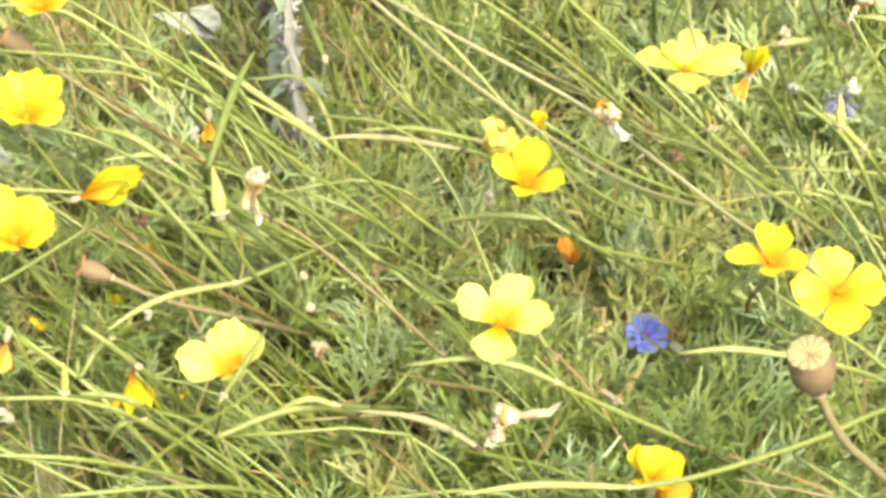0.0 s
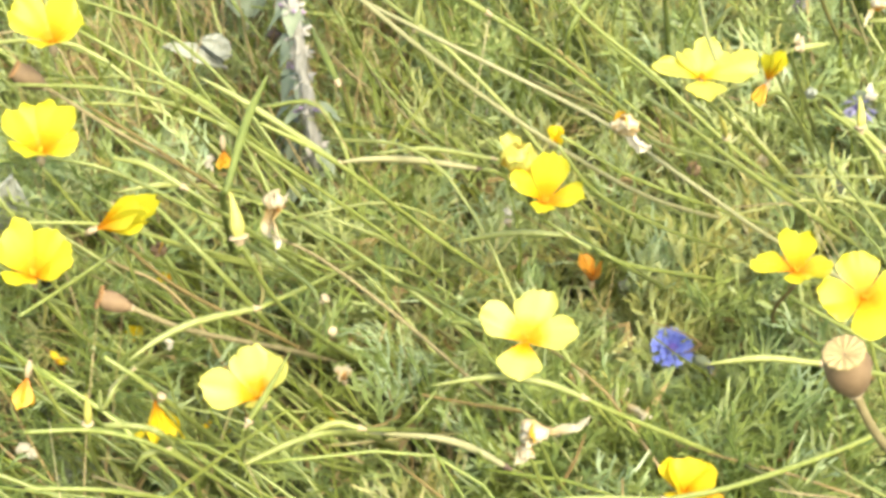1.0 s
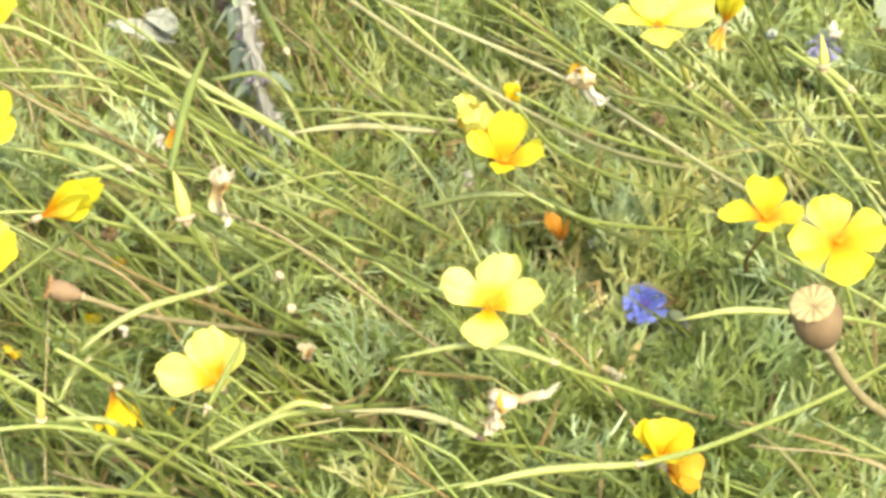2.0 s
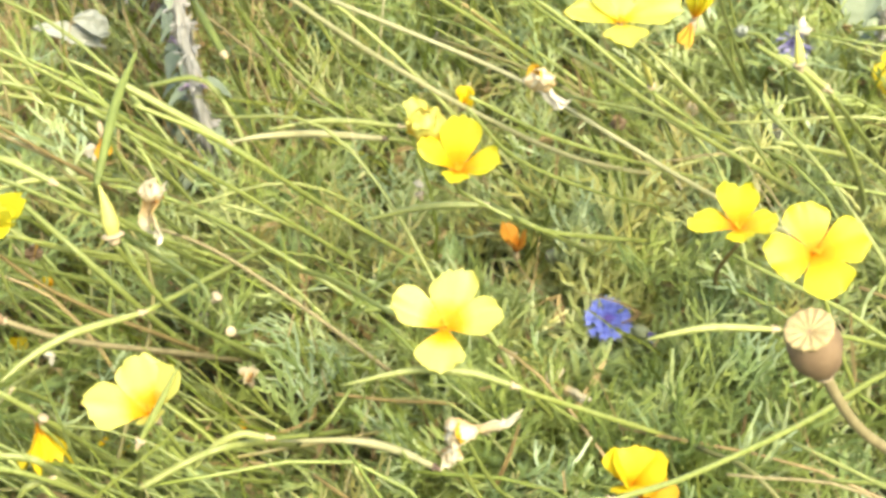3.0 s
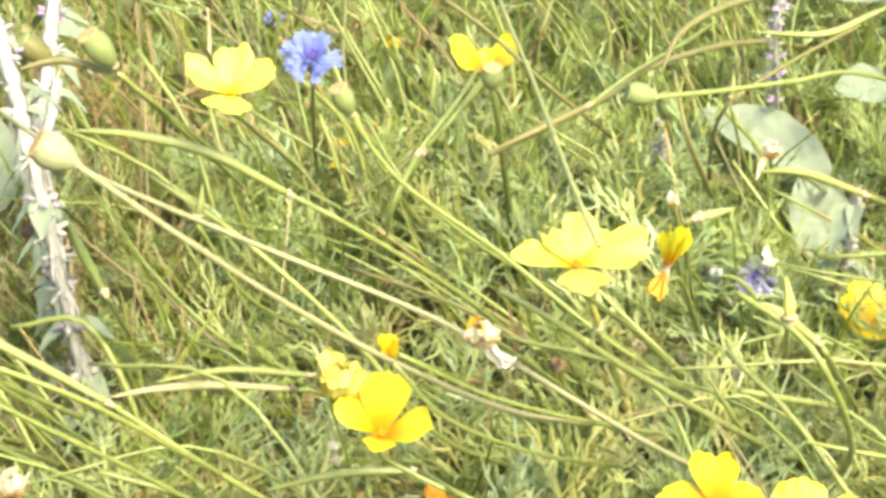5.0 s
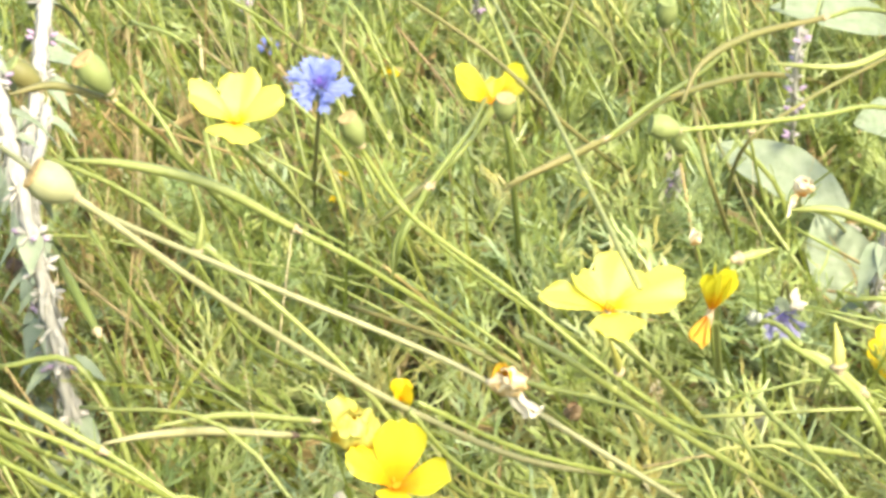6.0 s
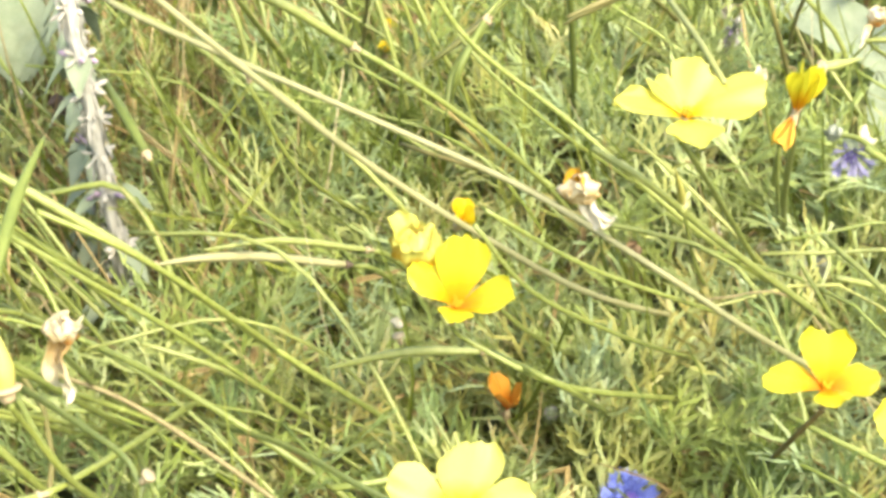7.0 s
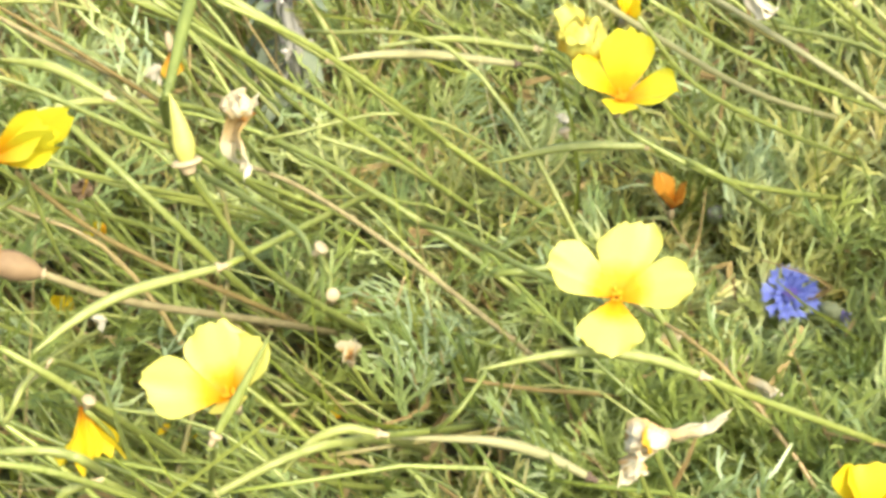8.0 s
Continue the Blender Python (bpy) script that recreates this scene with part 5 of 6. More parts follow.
stalk([(-0.047, 0.548, 0.100), (-0.050, 0.581, 0.050), (-0.052, 0.626, 0.000)], 0.0009, 0.0011, M_WHITE, "bleached white dead stalk")
# ---------------- woolly grey plants ----------------
woolly_spike([(-0.231, 0.492, 0.350), (-0.211, 0.430, 0.330), (-0.197, 0.403, 0.270), (-0.186, 0.389, 0.210), (-0.178, 0.387, 0.130), (-0.196, 0.500, 0.000)], 0.0064, "white felted flower stalk with mauve whorls", 201, 12, True)
woolly_spike([(-0.206, 0.551, 0.280), (-0.211, 0.490, 0.240), (-0.202, 0.451, 0.190), (-0.202, 0.474, 0.110), (-0.220, 0.576, 0.000)], 0.0044, "thin white felted stalk beside a thicker one", 203, 9, True)
woolly_spike([(-0.225, 0.703, 0.300), (-0.221, 0.612, 0.270), (-0.224, 0.566, 0.220), (-0.217, 0.561, 0.120), (-0.236, 0.674, 0.000)], 0.006, "pale felted stalk with faded whorls", 205, 9, True)
woolly_spike([(0.326, 0.443, 0.250), (0.330, 0.458, 0.200), (0.347, 0.531, 0.120), (0.383, 0.656, 0.000)], 0.0036, "silvery felted stalk among green leaves", 207, 4, False)
woolly_spike([(0.310, 0.653, 0.300), (0.311, 0.654, 0.260), (0.330, 0.715, 0.190), (0.405, 0.987, 0.000)], 0.0026, "lilac-flowered spike in the far grass", 209, 11, True)
woolly_spike([(0.226, 0.618, 0.200), (0.230, 0.669, 0.150), (0.268, 0.876, 0.000)], 0.0022, "small lilac-flowered spike in grass", 211, 7, True)
woolly_spike([(0.106, 1.012, 0.180), (0.115, 1.077, 0.120), (0.136, 1.285, 0.000)], 0.0022, "faded lilac spike in the far grass", 213, 4, True)
woolly_spike([(-0.099, 0.957, 0.200), (-0.104, 1.099, 0.120), (-0.113, 1.326, 0.000)], 0.0022, "faded felted spike in the far grass", 214, 4, True)
woolly_leaf((0.383, 0.717, 0.110), (0.278, 0.770, 0.140), 0.062, (0.1, -0.3, 0.95), "broad felted grey-green leaf", 0.2, 221)
woolly_leaf((0.374, 0.611, 0.090), (0.349, 0.680, 0.130), 0.05, (-0.3, -0.6, 0.8), "broad felted grey-green leaf", 0.2, 222)
woolly_leaf((0.482, 0.978, 0.160), (0.366, 0.990, 0.170), 0.045, (0, -0.5, 0.9), "broad felted grey-green leaf", 0.2, 223)
woolly_leaf((0.416, 0.705, 0.200), (0.370, 0.695, 0.200), 0.035, (0, -0.6, 0.8), "pale silvery felted leaf", 0.2, 224)
woolly_leaf((0.392, 0.556, 0.100), (0.339, 0.550, 0.120), 0.03, (0, -0.6, 0.8), "pale silvery felted leaf", 0.2, 225)
woolly_leaf((-0.270, 0.600, 0.150), (-0.286, 0.655, 0.212), 0.050, (0.3, -0.7, 0.7), "broad felted grey-green leaf", 0.2, 226)
woolly_leaf((-0.267, 0.641, 0.270), (-0.297, 0.527, 0.310), 0.05, (0, -0.5, 0.9), "white-edged felted grey leaf", 0.2, 227, M_FELT)
woolly_leaf((-0.243, 0.767, 0.220), (-0.216, 0.794, 0.200), 0.03, (0, -0.3, 1), "small felted grey leaf", 0.2, 228)
woolly_leaf((-0.273, 0.496, 0.160), (-0.319, 0.465, 0.190), 0.018, (0, -0.6, 0.8), "small felted leaf curling over", 0.2, 229, M_FELT)
woolly_leaf((-0.266, 0.498, 0.170), (-0.290, 0.481, 0.190), 0.022, (0, -0.6, 0.8), "small white felted leaf", 0.2, 230, M_FELT)
woolly_leaf((-0.388, 0.222, 0.165), (-0.374, 0.212, 0.222), 0.034, (0.3, -0.7, 0.6), "felted silvery leaf under the stalks", 0.2, 231, M_FELT)
woolly_leaf((-0.219, 0.474, 0.030), (-0.224, 0.505, 0.090), 0.04, (0.2, -0.7, 0.7), "shaded felted leaf low at the soil", 0.2, 232)
woolly_leaf((-0.165, 0.440, 0.020), (-0.180, 0.483, 0.060), 0.03, (0.2, -0.7, 0.7), "dull felted leaf low at the soil", 0.2, 233)
woolly_leaf((-0.205, 0.516, 0.020), (-0.212, 0.558, 0.060), 0.03, (0.2, -0.7, 0.7), "dull felted leaf low at the soil", 0.2, 234)
woolly_leaf((0.301, 0.628, 0.080), (0.290, 0.653, 0.110), 0.028, (0.2, -0.7, 0.7), "small grey felted leaf", 0.2, 235)
woolly_leaf((-0.318, 0.058, 0.030), (-0.285, 0.066, 0.060), 0.03, (0.2, -0.7, 0.7), "grey-brown felted leaf low at the soil", 0.2, 236)
woolly_leaf((-0.327, 0.032, 0.030), (-0.285, 0.034, 0.070), 0.045, (0.2, -0.7, 0.7), "dull grey felted leaf low at the soil", 0.2, 241)
woolly_leaf((-0.307, 0.074, 0.050), (-0.316, 0.078, 0.080), 0.035, (0.2, -0.7, 0.7), "dull brown-grey felted leaf low at the soil", 0.2, 242)
woolly_leaf((0.303, 0.325, 0.080), (0.316, 0.366, 0.100), 0.04, (0.2, -0.7, 0.7), "grey felted leaf among stalks", 0.2, 237)
woolly_leaf((0.248, 0.412, 0.105), (0.236, 0.400, 0.152), 0.030, (0.2, -0.7, 0.6), "small whitish felted leaf among feathery leaves", 0.2, 243, M_FELT)
woolly_leaf((-0.069, 0.729, 0.050), (-0.091, 0.725, 0.060), 0.02, (0, -0.3, 1), "small pale felted leaf", 0.2, 239)
# ---------------- specks ----------------
speck((-0.015, 0.236, 0.200), 0.004, "small white shrivelled petal caught in the leaves", M_WHITE, name="fallen_petal", seed=300)
speck((-0.322, 0.020, 0.132), 0.012, "small white shrivelled petal caught in the leaves", M_WHITE, name="fallen_petal", seed=301)
speck((-0.273, 0.377, 0.120), 0.01, "small white shrivelled petal caught in the leaves", M_WHITE, name="fallen_petal", seed=302)
speck((0.260, 0.489, 0.080), 0.014, "small white shrivelled petal caught in the leaves", M_WHITE, name="fallen_petal", seed=303)
speck((0.243, 0.606, 0.100), 0.01, "small white shrivelled petal caught in the leaves", M_WHITE, name="fallen_petal", seed=304)
speck((-0.014, 0.235, 0.200), 0.008, "small white shrivelled petal caught in the leaves", M_WHITE, name="fallen_petal", seed=305)
speck((-0.228, 0.057, 0.200), 0.008, "small white shrivelled petal caught in the leaves", M_WHITE, name="fallen_petal", seed=306)
speck((-0.262, 0.355, 0.150), 0.012, "small white shrivelled petal caught in the leaves", M_WHITE, name="fallen_petal", seed=307)
speck((-0.080, 0.795, 0.060), 0.01, "small white shrivelled petal caught in the leaves", M_WHITE, name="fallen_petal", seed=308)
speck((-0.075, 0.716, 0.060), 0.016, "small white shrivelled petal caught in the leaves", M_WHITE, name="fallen_petal", seed=309)
speck((-0.165, 0.224, 0.100), 0.01, "small white shrivelled petal caught in the leaves", M_WHITE, name="fallen_petal", seed=310)
speck((0.264, 0.851, 0.100), 0.014, "small white shrivelled petal caught in the leaves", M_WHITE, name="fallen_petal", seed=311)
speck((0.097, 0.174, 0.080), 0.01, "small white shrivelled petal caught in the leaves", M_WHITE, name="fallen_petal", seed=312)
speck((0.252, 0.362, 0.243), 0.011, "white floret beside a faded cornflower", M_WHITE, name="fallen_petal", seed=322)
speck((-0.314, 0.090, 0.150), 0.01, "scrap of orange-yellow petal among leaves", M_YELLOW_DEEP, name="fallen_petal", seed=313)
speck((-0.261, 0.195, 0.150), 0.01, "scrap of orange-yellow petal among leaves", M_YELLOW_DEEP, name="fallen_petal", seed=314)
speck((0.337, 0.908, 0.080), 0.012, "scrap of orange-yellow petal among leaves", M_YELLOW_DEEP, name="fallen_petal", seed=315)
speck((0.051, 0.810, 0.080), 0.01, "scrap of orange-yellow petal among leaves", M_YELLOW_DEEP, name="fallen_petal", seed=316)
speck((-0.020, 0.821, 0.060), 0.01, "scrap of orange-yellow petal among leaves", M_YELLOW_DEEP, name="fallen_petal", seed=317)
speck((-0.015, 0.743, 0.100), 0.012, "scrap of orange-yellow petal among leaves", M_YELLOW_DEEP, name="fallen_petal", seed=318)
speck((-0.131, 0.130, 0.080), 0.008, "scrap of orange-yellow petal among leaves", M_YELLOW_DEEP, name="fallen_petal", seed=319)
speck((-0.214, 0.093, 0.100), 0.006, "scrap of orange-yellow petal among leaves", M_YELLOW_DEEP, name="fallen_petal", seed=320)
speck((-0.199, 0.089, 0.100), 0.006, "scrap of orange-yellow petal among leaves", M_YELLOW_DEEP, name="fallen_petal", seed=321)


# ---------------- ground and meadow ----------------
def ground_sheet():
    verts, faces = [], []
    xs = np.concatenate([-np.geomspace(600, 1.6, 16), np.linspace(-1.5, 1.5, 61), np.geomspace(1.6, 600, 16)])
    for y in xs:
        for x in xs:
            near = math.exp(-(x * x + (y - 0.4) ** 2) / 4)
            verts.append((x, y + 0.4, near * 0.016 * noise.noise(Vector((x * 9, y * 9, 0))) - 0.005))
    w = len(xs)
    for j in range(w - 1):
        for i in range(w - 1):
            a = j * w + i
            faces.append((a, a + 1, a + w + 1, a + w))
    ob = mesh_object("ground", verts, faces, M_SOIL)
    tagged(ob, "dark soil of the meadow under the plants", "ground", kind="structure")


ground_sheet()


def frond(p0, d, facing, ln, w, curve, out, tip=0.45):
    """One narrow lobe of a leaf: a bent strip of two quads with a blunt tip."""
    v, f = out
    b = len(v)
    for u, k in ((0.0, 0.40), (0.55, 0.52), (1.0, tip * 0.5)):
        c = p0 + d * ln * u + curve * ln * u * u
        t = d + 2 * curve * u
        side = np.cross(t, facing)
        side *= w * k / (np.linalg.norm(side) + 1e-9)
        v += [c - side, c + side]
    f += [(b, b + 1, b + 3, b + 2), (b + 2, b + 3, b + 5, b + 4)]


def feather_leaf(rng):
    """A finely divided leaf, 1 long along +x: a thin petiole, five plumes, each with thread-like forking lobes."""
    out = ([], [])
    up = np.array([0, 0, 1.0])
    sag = rng.uniform(-0.30, 0.10)
    axis = lambda u: np.array([u, 0.05 * math.sin(3 * u), sag * u * u + 0.20 * u])
    for i in range(3):
        p, q = axis(i * 0.22), axis(i * 0.22 + 0.23)
        frond(p, unit(q - p), np.array([0, 0.3, 1.0]), np.linalg.norm(q - p), 0.020, np.zeros(3), out, 0.8)
    for u, sd, ln in ((0.42, -1, 0.34), (0.45, 1, 0.34), (0.62, -1, 0.30), (0.64, 1, 0.30), (0.66, 0, 0.36)):
        a = sd * rng.uniform(0.55, 1.05) + rng.normal(0, 0.08)
        d = unit(np.array([math.cos(a), math.sin(a), rng.uniform(-0.05, 0.55)]))
        p = axis(u)
        curve = np.array([0.18, -0.20 * sd + rng.normal(0, 0.15), rng.uniform(-0.55, 0.05)])
        face = unit(up + rng.normal(0, 0.35, 3))
        frond(p, d, face, ln, 0.021, curve, out)
        for k, (uu, l2) in enumerate(((0.34, 0.52), (0.54, 0.58), (0.74, 0.54), (0.95, 0.46))):
            sgn = 1 if k % 2 else -1
            t = unit(d + 2 * curve * uu)
            lat = unit(np.cross(up, t)) * sgn
            ang = rng.uniform(0.6, 1.25)
            d2 = unit(t * math.cos(ang) + lat * math.sin(ang) + up * rng.uniform(-0.1, 0.5))
            q = p + d * ln * uu + curve * ln * uu * uu
            l3 = ln * l2 * rng.uniform(0.7, 1.3)
            bend = t * rng.uniform(0.3, 0.9) - lat * rng.uniform(0.0, 0.6) + up * rng.uniform(-0.5, 0.4)
            f2 = unit(up + rng.normal(0, 0.6, 3))
            frond(q, d2, f2, l3, 0.0235, bend, out, 0.55)
            if k in (0, 1, 3):
                m = q + d2 * l3 * 0.5 + bend * l3 * 0.25
                frond(m, unit(d2 - lat * rng.uniform(0.5, 1.1) + up * rng.uniform(-0.2, 0.3)), f2, l3 * rng.uniform(0.40, 0.62), 0.0215, bend * 0.6, out, 0.55)
    return np.array(out[0]), out[1]


def blade_strip():
    """A long narrow blade or bare stalk, 1 long along +z, crossed strips that taper."""
    v, f = [], []
    for s in (np.array([1.0, 0, 0]), np.array([0, 1.0, 0])):
        b = len(v)
        for i in range(6):
            u = i / 5
            c = np.array([0.16 * u * u, 0.03 * math.sin(4 * u), u - 0.03 * u * u])
            w = 0.5 * (1 - 0.75 * u)
            v += [c - s * w * 0.01, c + s * w * 0.01]
        f += [(b + 2 * i, b + 2 * i + 1, b + 2 * i + 3, b + 2 * i + 2) for i in range(5)]
    return np.array(v), f


def scatter(name, protos, mats, tones, material, label, category):
    """Joins many turned and scaled copies of a few shapes into one mesh."""
    allv, loops, starts, totals, tone = [], [], [], [], []
    base = 0
    nloop = 0
    for (v, f), m, t in zip(protos, mats, tones):
        allv.append(v @ m[:3, :3].T + m[:3, 3])
        fl = f["flat"]
        loops.append(fl + base)
        starts.append(f["start"] + nloop)
        totals.append(f["total"])
        base += len(v)
        nloop += len(fl)
        tone.append(np.full(len(v), t))
    V = np.concatenate(allv).astype(np.float32)
    me = bpy.data.meshes.new(name)
    me.vertices.add(len(V))
    me.vertices.foreach_set("co", V.ravel())
    L, S, N = np.concatenate(loops), np.concatenate(starts), np.concatenate(totals)
    me.loops.add(len(L))
    me.loops.foreach_set("vertex_index", L.astype(np.int32))
    me.polygons.add(len(S))
    me.polygons.foreach_set("loop_start", S.astype(np.int32))
    me.polygons.foreach_set("loop_total", N.astype(np.int32))
    me.attributes.new("tone", "FLOAT", "POINT").data.foreach_set("value", np.concatenate(tone).astype(np.float32))
    me.materials.append(material)
    me.update(calc_edges=True)
    me.validate()
    return tagged(new(name, me), label, category, kind="stuff")


def packed(vf):
    v, f = vf
    return v, {"flat": np.array([i for q in f for i in q]), "start": np.cumsum([0] + [len(q) for q in f[:-1]]), "total": np.array([len(q) for q in f])}


def turn(rx, ry, rz, s, at, stretch=(1, 1, 1)):
    m = np.eye(4)
    m[:3, :3] = np.array(Euler((rx, ry, rz)).to_matrix()) @ np.diag(stretch) * s
    m[:3, 3] = at
    return m


# low open spots round the cornflower and the small orange bud
LOW = ((0.112, 0.216, 0.101, 0.04), (0.052, 0.302, 0.095, 0.04), (0.345, 0.794, 0.100, 0.05), (0.102, 0.725, 0.200, 0.06), (0.373, 0.697, 0.080, 0.05), (-0.119, 0.105, 0.140, 0.04))
DIPS = ((0.10, 0.17, 0.09, 0.015), (0.06, 0.27, 0.09, 0.01), (-0.19, 0.36, 0.07, 0.07), (-0.27, 0.46, 0.06, 0.05))


def mat_height(x, y):
    """How high the leafy mat stands over the plan."""
    h = 0.13 + 0.06 * noise.noise(Vector((x * 3.1 + 7, y * 3.1, 0.5))) + 0.02 * noise.noise(Vector((x * 11, y * 11, 3)))
    h -= 0.05 * min(1.0, max(0.0, (y - 0.45) / 0.35))
    for cx, cy, r, low in DIPS:
        h -= low * math.exp(-((x - cx) ** 2 + (y - cy) ** 2) / (r * r))
    return max(0.035, h)


def shades_low_bloom(x, y, top):
    """Whether a plant of that height would bury one of the blooms that stand low in the mat."""
    return top > low_limit(x, y)


def low_limit(x, y):
    """How high a plant may stand there without hiding a low bloom."""
    return min([cz - 0.014 + 0.62 * max(0.0, cy - y) for cx, cy, cz, r in LOW if abs(x - cx) < r and -0.01 < cy - y < 0.26], default=1.0)


rng = np.random.default_rng(11)
feathers = [packed(feather_leaf(rng)) for _ in range(24)]
blade = packed(blade_strip())


def plan_points(n, rng, wide=False):
    """Points of the plan, densest where the way leads past."""
    out = []
    for _ in range(n):
        if wide:
            r, a = 2.8 * math.sqrt(rng.random()), rng.uniform(0, 6.283)
            x, y = 0.05 + r * math.cos(a), 0.65 + r * math.sin(a)
            if rng.random() > 1.15 - r / 2.8:
                continue
            if ((x - 0.05) / 0.62) ** 4 + ((y - 0.62) / 0.88) ** 4 < 1:
                continue
        else:
            x, y = rng.uniform(-0.8, 0.9), rng.uniform(-0.5, 1.75)
            edge = ((x - 0.05) / 0.62) ** 4 + ((y - 0.62) / 0.90) ** 4 + 0.5 * noise.noise(Vector((x * 6, y * 6, 2)))
            if edge > 1 and rng.random() > math.exp(-1.6 * (edge - 1)):
                continue
        out.append((x, y))
    return out


def sow_feathers(name, n, wide, seed, size=(0.035, 0.075)):
    rng = np.random.default_rng(seed)
    pr, ms, ts = [], [], []
    spots = plan_points(n, rng, wide)
    if not wide:
        # low sprays fill the hollow round the cornflower
        spots += [(rng.uniform(-0.02, 0.20), rng.uniform(0.02, 0.36)) for _ in range(420)]
    for x, y in spots:
        if not wide and x < -0.10 and y > 0.42 and rng.random() < 0.4:
            continue
        if not wide and x < -0.10 and y < 0.22 and rng.random() < 0.3:
            continue
        patch = noise.noise(Vector((x * 4.2, y * 4.2, 9.0)))
        bright = 0.0
        h = mat_height(x, y)
        z = h * rng.uniform(0.1, 1.0) ** (0.6 if x < 0.08 else 0.42)
        s = rng.uniform(*size) * (1.0 if wide else 1.0 + 0.12 * min(1.0, max(0.0, (x + 0.02) / 0.1)))
        pitch, rz = -rng.uniform(0.1, 1.2), rng.uniform(0, 6.283)
        run = s * math.cos(pitch)
        if any(shades_low_bloom(x + math.cos(rz) * run * u, y + math.sin(rz) * run * u, z - s * u * math.sin(pitch)) for u in (0.0, 0.5, 1.0)):
            top = min(low_limit(x + math.cos(rz) * run * u, y + math.sin(rz) * run * u) for u in (0.0, 0.5, 1.0))
            s, z, pitch = s * 0.8, max(0.03, top * rng.uniform(0.5, 1.0)), -rng.uniform(-0.1, 0.12)
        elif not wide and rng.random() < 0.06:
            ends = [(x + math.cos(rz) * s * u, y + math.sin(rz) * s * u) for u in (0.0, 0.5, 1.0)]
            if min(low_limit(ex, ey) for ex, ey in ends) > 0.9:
                # sprays above the mat are toned lighter, so overhead light is painted in
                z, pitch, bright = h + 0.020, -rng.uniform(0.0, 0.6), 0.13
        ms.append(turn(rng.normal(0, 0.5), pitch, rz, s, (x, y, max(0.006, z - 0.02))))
        pr.append(feathers[rng.integers(len(feathers))])
        # Tone paints light into the right-hand mat and deep shade into the near left.
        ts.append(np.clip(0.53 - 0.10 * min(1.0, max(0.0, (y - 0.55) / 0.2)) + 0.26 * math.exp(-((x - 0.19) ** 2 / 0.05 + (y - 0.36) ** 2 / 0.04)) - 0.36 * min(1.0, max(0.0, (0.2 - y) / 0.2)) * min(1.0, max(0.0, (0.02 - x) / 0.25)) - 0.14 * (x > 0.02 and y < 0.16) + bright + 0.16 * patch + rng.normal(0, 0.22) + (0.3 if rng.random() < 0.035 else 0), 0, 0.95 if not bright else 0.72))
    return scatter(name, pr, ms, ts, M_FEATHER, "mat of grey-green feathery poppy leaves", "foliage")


def sow_stalks(name, n, wide, seed, lean=(-0.62, 0.10), length=(0.14, 0.40), width=(0.09, 0.2), material=None, tone=(0.55, 0.2), low=0.0, high=0.09, label="", spread=0.35, from_y=-9.0):
    rng = np.random.default_rng(seed)
    pr, ms, ts = [], [], []
    for x, y in plan_points(n, rng, wide):
        if y < from_y and rng.random() > 0.12:
            continue
        ln = rng.uniform(*length)
        lx, ly = lean[0] + rng.normal(0, spread), lean[1] + rng.normal(0, spread)
        d = Vector((lx, ly, rng.uniform(0.35, 1.0))).normalized()
        if any(shades_low_bloom(x + d.x * ln * u, y + d.y * ln * u, 0.04 + d.z * ln * u) for u in (0.0, 0.25, 0.5, 0.75, 1.0)):
            continue
        q = np.array(d.to_track_quat("Z", "X").to_matrix()) @ np.array(Euler((0, 0, rng.uniform(0, 6.28))).to_matrix())
        w = rng.uniform(*width) / ln
        m = np.eye(4)
        m[:3, :3] = q @ np.diag((ln * w, ln * w, ln))
        m[:3, 3] = (x, y, rng.uniform(low, high))
        v, f = blade
        vv = v.copy()
        # keeps the bow of the strip free of its width
        bow = 0.16 * v[:, 2] ** 2
        vv[:, 0] = v[:, 0] - bow + bow * rng.uniform(0.3, 3.2) / w
        pr.append((vv, f))
        ms.append(m)
        ts.append(np.clip(rng.normal(*tone), 0, 1))
    return scatter(name, pr, ms, ts, material or M_GRASS, label, "grass")


BLOOMS = ((0.006, 0.010, 0.256), (0.010, 0.180, 0.250), (-0.161, -0.021, 0.228), (0.179, 0.121, 0.247), (0.218, 0.073, 0.264), (0.106, 0.153, 0.370), (-0.315, 0.114, 0.317), (-0.315, 0.069, 0.246), (-0.068, 0.284, 0.397), (0.112, 0.216, 0.101), (-0.027, 0.393, 0.368), (0.055, 0.318, 0.090), (0.063, 0.136, 0.339), (0.142, 0.100, 0.395), (0.247, 0.370, 0.234), (0.015, -0.089, 0.264), (-0.254, 0.080, 0.282), (-0.138, 0.138, 0.440), (-0.008, 0.376, 0.350), (-0.166, -0.014, 0.349), (-0.147, 0.008, 0.337), (-0.336, 0.226, 0.330), (0.144, -0.291, 0.485))


def before_bloom(p):
    """Whether a point of a stalk would stand before an open bloom."""
    return any(abs(p[0] - cx) < 0.042 and -0.03 < cy - p[1] < 0.35 and abs(p[2] - cz - 0.7 * (cy - p[1])) < 0.045 for cx, cy, cz in BLOOMS)


def stalk_share(x, y):
    """How thickly the leaning stalks stand over the plan."""
    near_left = math.exp(-((x + 0.22) ** 2 / 0.05 + (y - 0.12) ** 2 / 0.07))
    return min(1.0, 0.42 + 0.6 * near_left + 0.18 * noise.noise(Vector((x * 6, y * 6, 4.0))) + 0.2 * (y > 0.5))


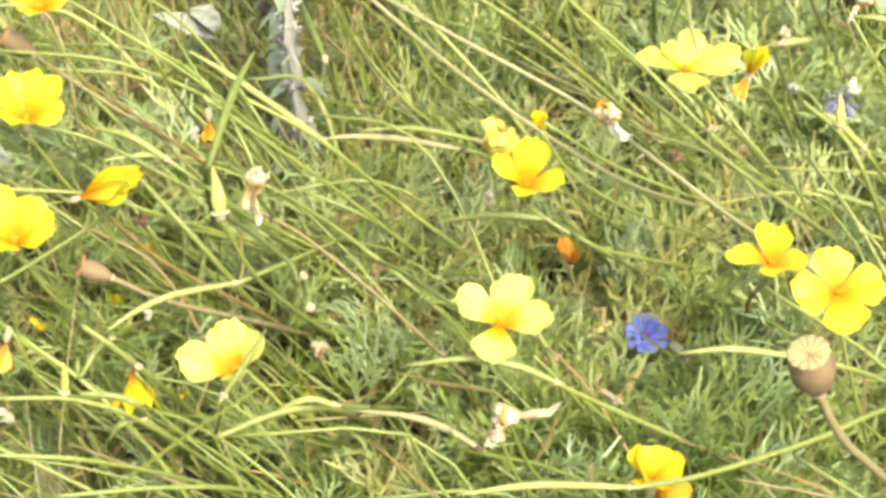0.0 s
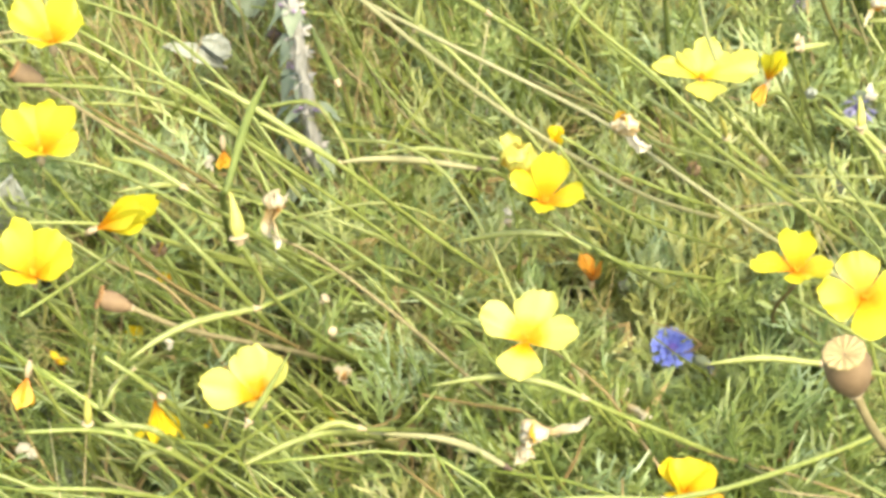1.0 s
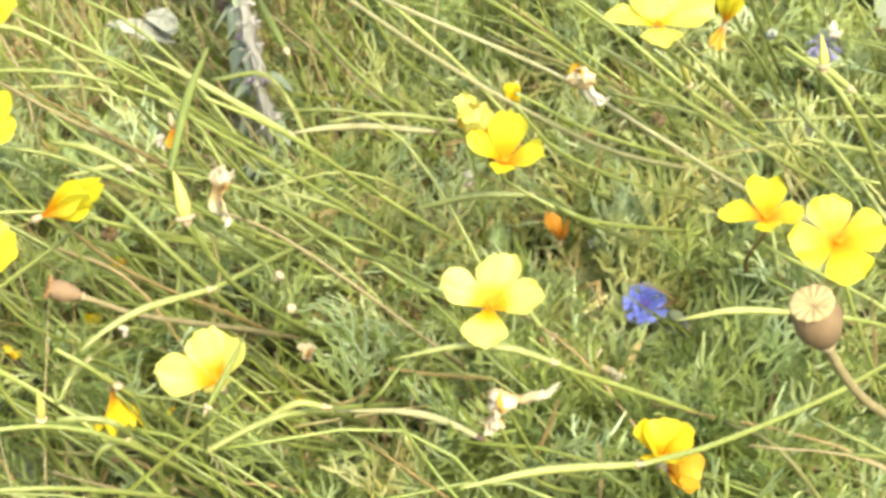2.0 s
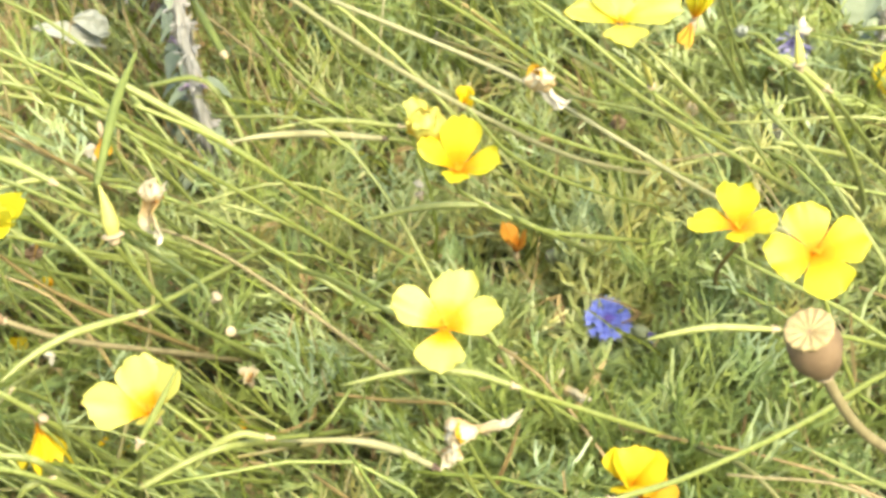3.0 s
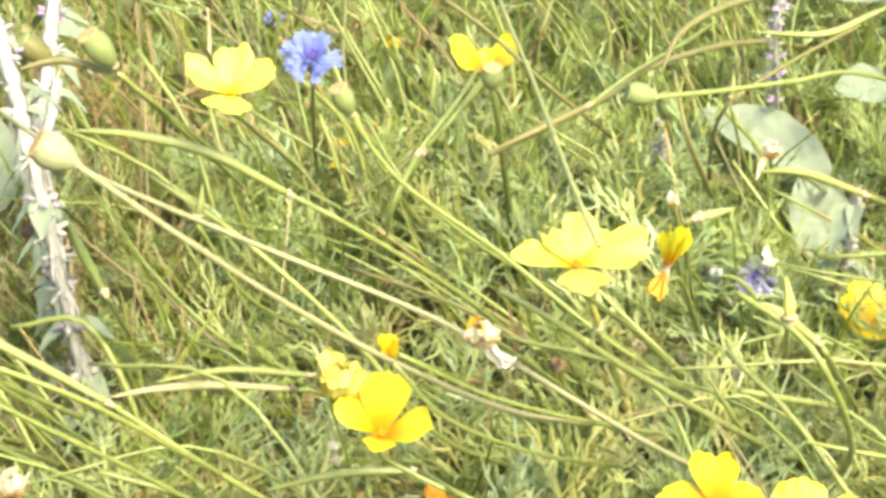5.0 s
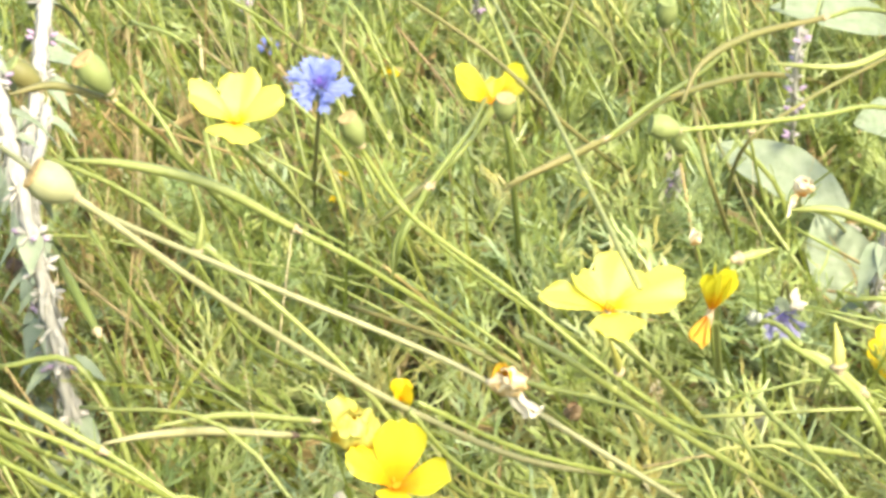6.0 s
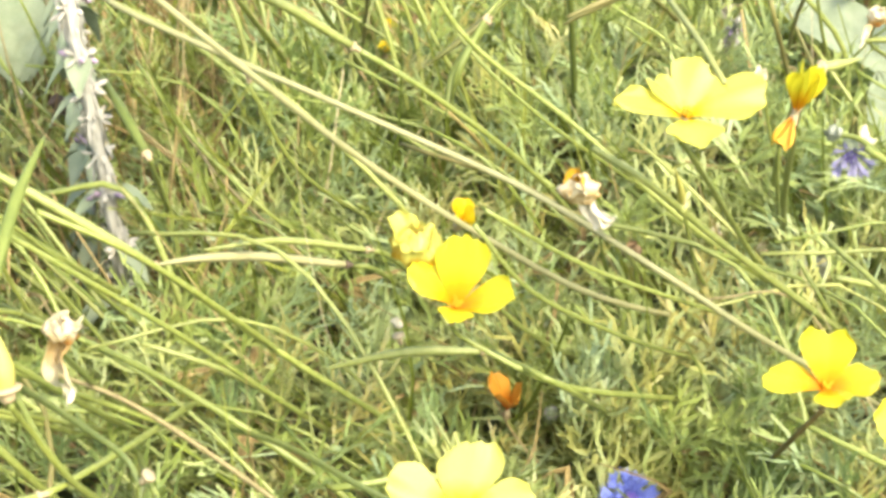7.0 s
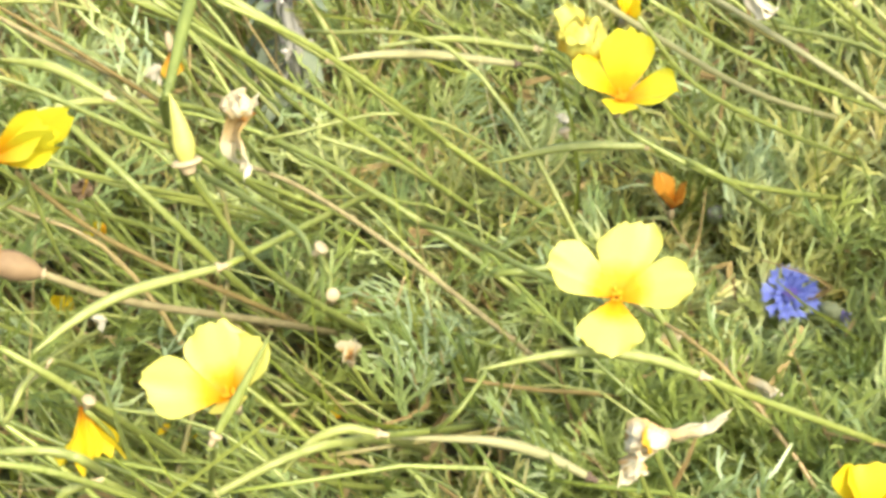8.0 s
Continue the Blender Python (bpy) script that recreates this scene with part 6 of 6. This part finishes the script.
def grow_stalks(n, joined, seed):
    """Single leaning flower stalks, each a bowed tube that rises from the mat and levels out."""
    rng = np.random.default_rng(seed)
    kinds = ((M_STEM, "leaning green flower stalk"), (M_POD, "leaning pale green flower stalk"), (M_OLIVE, "dark olive stalk in the meadow"),
             (M_DRY, "dry tan stalk among green leaves"), (M_RUST, "rusty brown dead stalk"))
    made = 0
    verts, faces, tones = [], [], []
    while made < n + joined:
        x, y = rng.uniform(-0.55, 0.70), rng.uniform(-0.22, 1.30)
        if rng.random() > stalk_share(x, y):
            continue
        far = min(1.0, max(0.0, (y - 0.40) / 0.25))
        a = min(3.7, max(2.05, rng.normal(2.80 - 0.25 * far, 0.27 + 0.45 * far))) if rng.random() < 0.90 else rng.uniform(1.6, 4.6)
        reach, rise = rng.uniform(0.12, 0.38) * (1 - 0.55 * far), rng.uniform(0.09, 0.27)
        if made >= n:
            rise = rng.uniform(0.07, 0.21)
        d = np.array([math.cos(a), math.sin(a), 0.0])
        side = np.array([-d[1], d[0], 0.0]) * rng.normal(0, 0.035)
        root = np.array([x, y, 0.0])
        droop = rng.uniform(0.80 + 0.22 * far, 1.06)
        pts = [root + d * reach + side * 0.2 + np.array([0, 0, rise * droop]), root + d * reach * 0.62 + side + np.array([0, 0, rise * (0.90 - 0.20 * far)]),
               root + d * reach * 0.26 + side * 0.6 + np.array([0, 0, rise * (0.55 - 0.22 * far)]), root]
        if any(before_bloom(p) or shades_low_bloom(p[0], p[1], p[2]) for p in spline(pts, 9)):
            continue
        m, label = kinds[rng.choice(5, p=(0.48, 0.20, 0.18, 0.09, 0.05))]
        r = rng.uniform(0.0006, 0.0010) if m in (M_DRY, M_RUST) else rng.uniform(0.0009, 0.0019)
        made += 1
        if made > n:
            r = rng.uniform(0.0006, 0.0016)
            tv, tf = tube(spline(pts, 11), np.linspace(r * 0.8, r * 1.2, 11), 5)
            faces += [tuple(i + len(verts) for i in q) for q in tf]
            verts += tv
            tones += [float(rng.uniform(0.84, 1.0) if rng.random() < 0.13 else np.clip(rng.normal(0.38, 0.2), 0, 0.78))] * len(tv)
            continue
        ob = thing("stalk", tuple(root), label, "stem", "leaning stalks")
        tube_part("stem", pts, r, r * 1.3, m, ob, sides=7, n=14)
    tagged(mesh_object("flower_stalks", verts, faces, M_STALKS, tone=tones), "many thin green flower stalks leaning one way", "stem", kind="stuff")


def grow_dead_stalks(n, seed):
    """Thin brown dead stalks that stand upright in a patch of grass."""
    rng = np.random.default_rng(seed)
    for _ in range(n):
        x, y = rng.normal(-0.20, 0.07), rng.normal(0.62, 0.16)
        h = rng.uniform(0.10, 0.24)
        root = np.array([x, y, 0.0])
        tip = root + np.array([rng.normal(-0.02, 0.03), rng.normal(0, 0.03), h])
        ob = thing("stalk", tuple(root), "thin brown dead stalk standing upright", "stem", "dead stalks")
        tube_part("stem", [tip, (tip + root) / 2 + rng.normal(0, 0.006, 3), root], 0.0007, 0.0012, M_RUST if rng.random() < 0.6 else M_DRY, ob, sides=5, n=9)
    verts, faces, tones = [], [], []
    for _ in range(420):
        x, y = rng.normal(-0.24, 0.12), rng.normal(0.62, 0.22)
        root = np.array([x, y, 0.0])
        tip = root + np.array([rng.normal(-0.03, 0.05), rng.normal(0, 0.05), rng.uniform(0.07, 0.22)])
        if before_bloom(tip) or before_bloom((tip + root) / 2):
            continue
        tv, tf = tube(spline([tip, (tip + root) / 2 + rng.normal(0, 0.010, 3), root], 7), np.linspace(0.0005, 0.0012, 7), 5)
        faces += [tuple(i + len(verts) for i in q) for q in tf]
        verts += tv
        tones += [float(np.clip(rng.normal(0.35, 0.25), 0, 1))] * len(tv)
    tagged(mesh_object("dead_grass", verts, faces, M_LITTER, tone=tones), "brown dead grass stems standing in the meadow", "grass", kind="stuff")


grow_dead_stalks(34, 78)
grow_stalks(270, 900, 79)
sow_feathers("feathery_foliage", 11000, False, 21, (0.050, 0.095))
sow_feathers("outer_feathery_foliage", 2800, True, 22, (0.12, 0.2))
sow_stalks("leaning_stalks", 900, False, 31, low=0.0, high=0.10, length=(0.06, 0.20), width=(0.15, 0.40), tone=(0.45, 0.2), lean=(-0.75, 0.10), spread=0.40, label="thin yellow-green stalks leaning one way over the mat")
sow_stalks("upright_grass", 2900, False, 32, (-0.1, 0.05), (0.08, 0.22), (0.2, 0.60), tone=(0.31, 0.22), label="narrow green grass blades among the leaves", from_y=0.36)
sow_stalks("dry_stalks", 1300, False, 33, (-0.4, 0.1), (0.08, 0.26), (0.08, 0.20), M_LITTER, (0.5, 0.25), 0.0, 0.07, "dry straw-coloured stalks low in the meadow", 0.5)
sow_stalks("withered_leaves", 2600, False, 36, (-0.2, 0), (0.025, 0.075), (0.3, 0.8), M_LITTER, (0.33, 0.22), 0.02, 0.11, "withered brown leaves caught among the green", 1.0)
sow_stalks("ground_litter", 2400, False, 34, (0, 0), (0.03, 0.10), (0.2, 0.5), M_LITTER, (0.4, 0.25), 0.0, 0.02, "dry brown litter on the soil", 1.6)
sow_stalks("outer_grass", 7000, True, 35, (-0.5, 0.1), (0.12, 0.4), (0.3, 0.8), label="meadow grass and stalks further out")
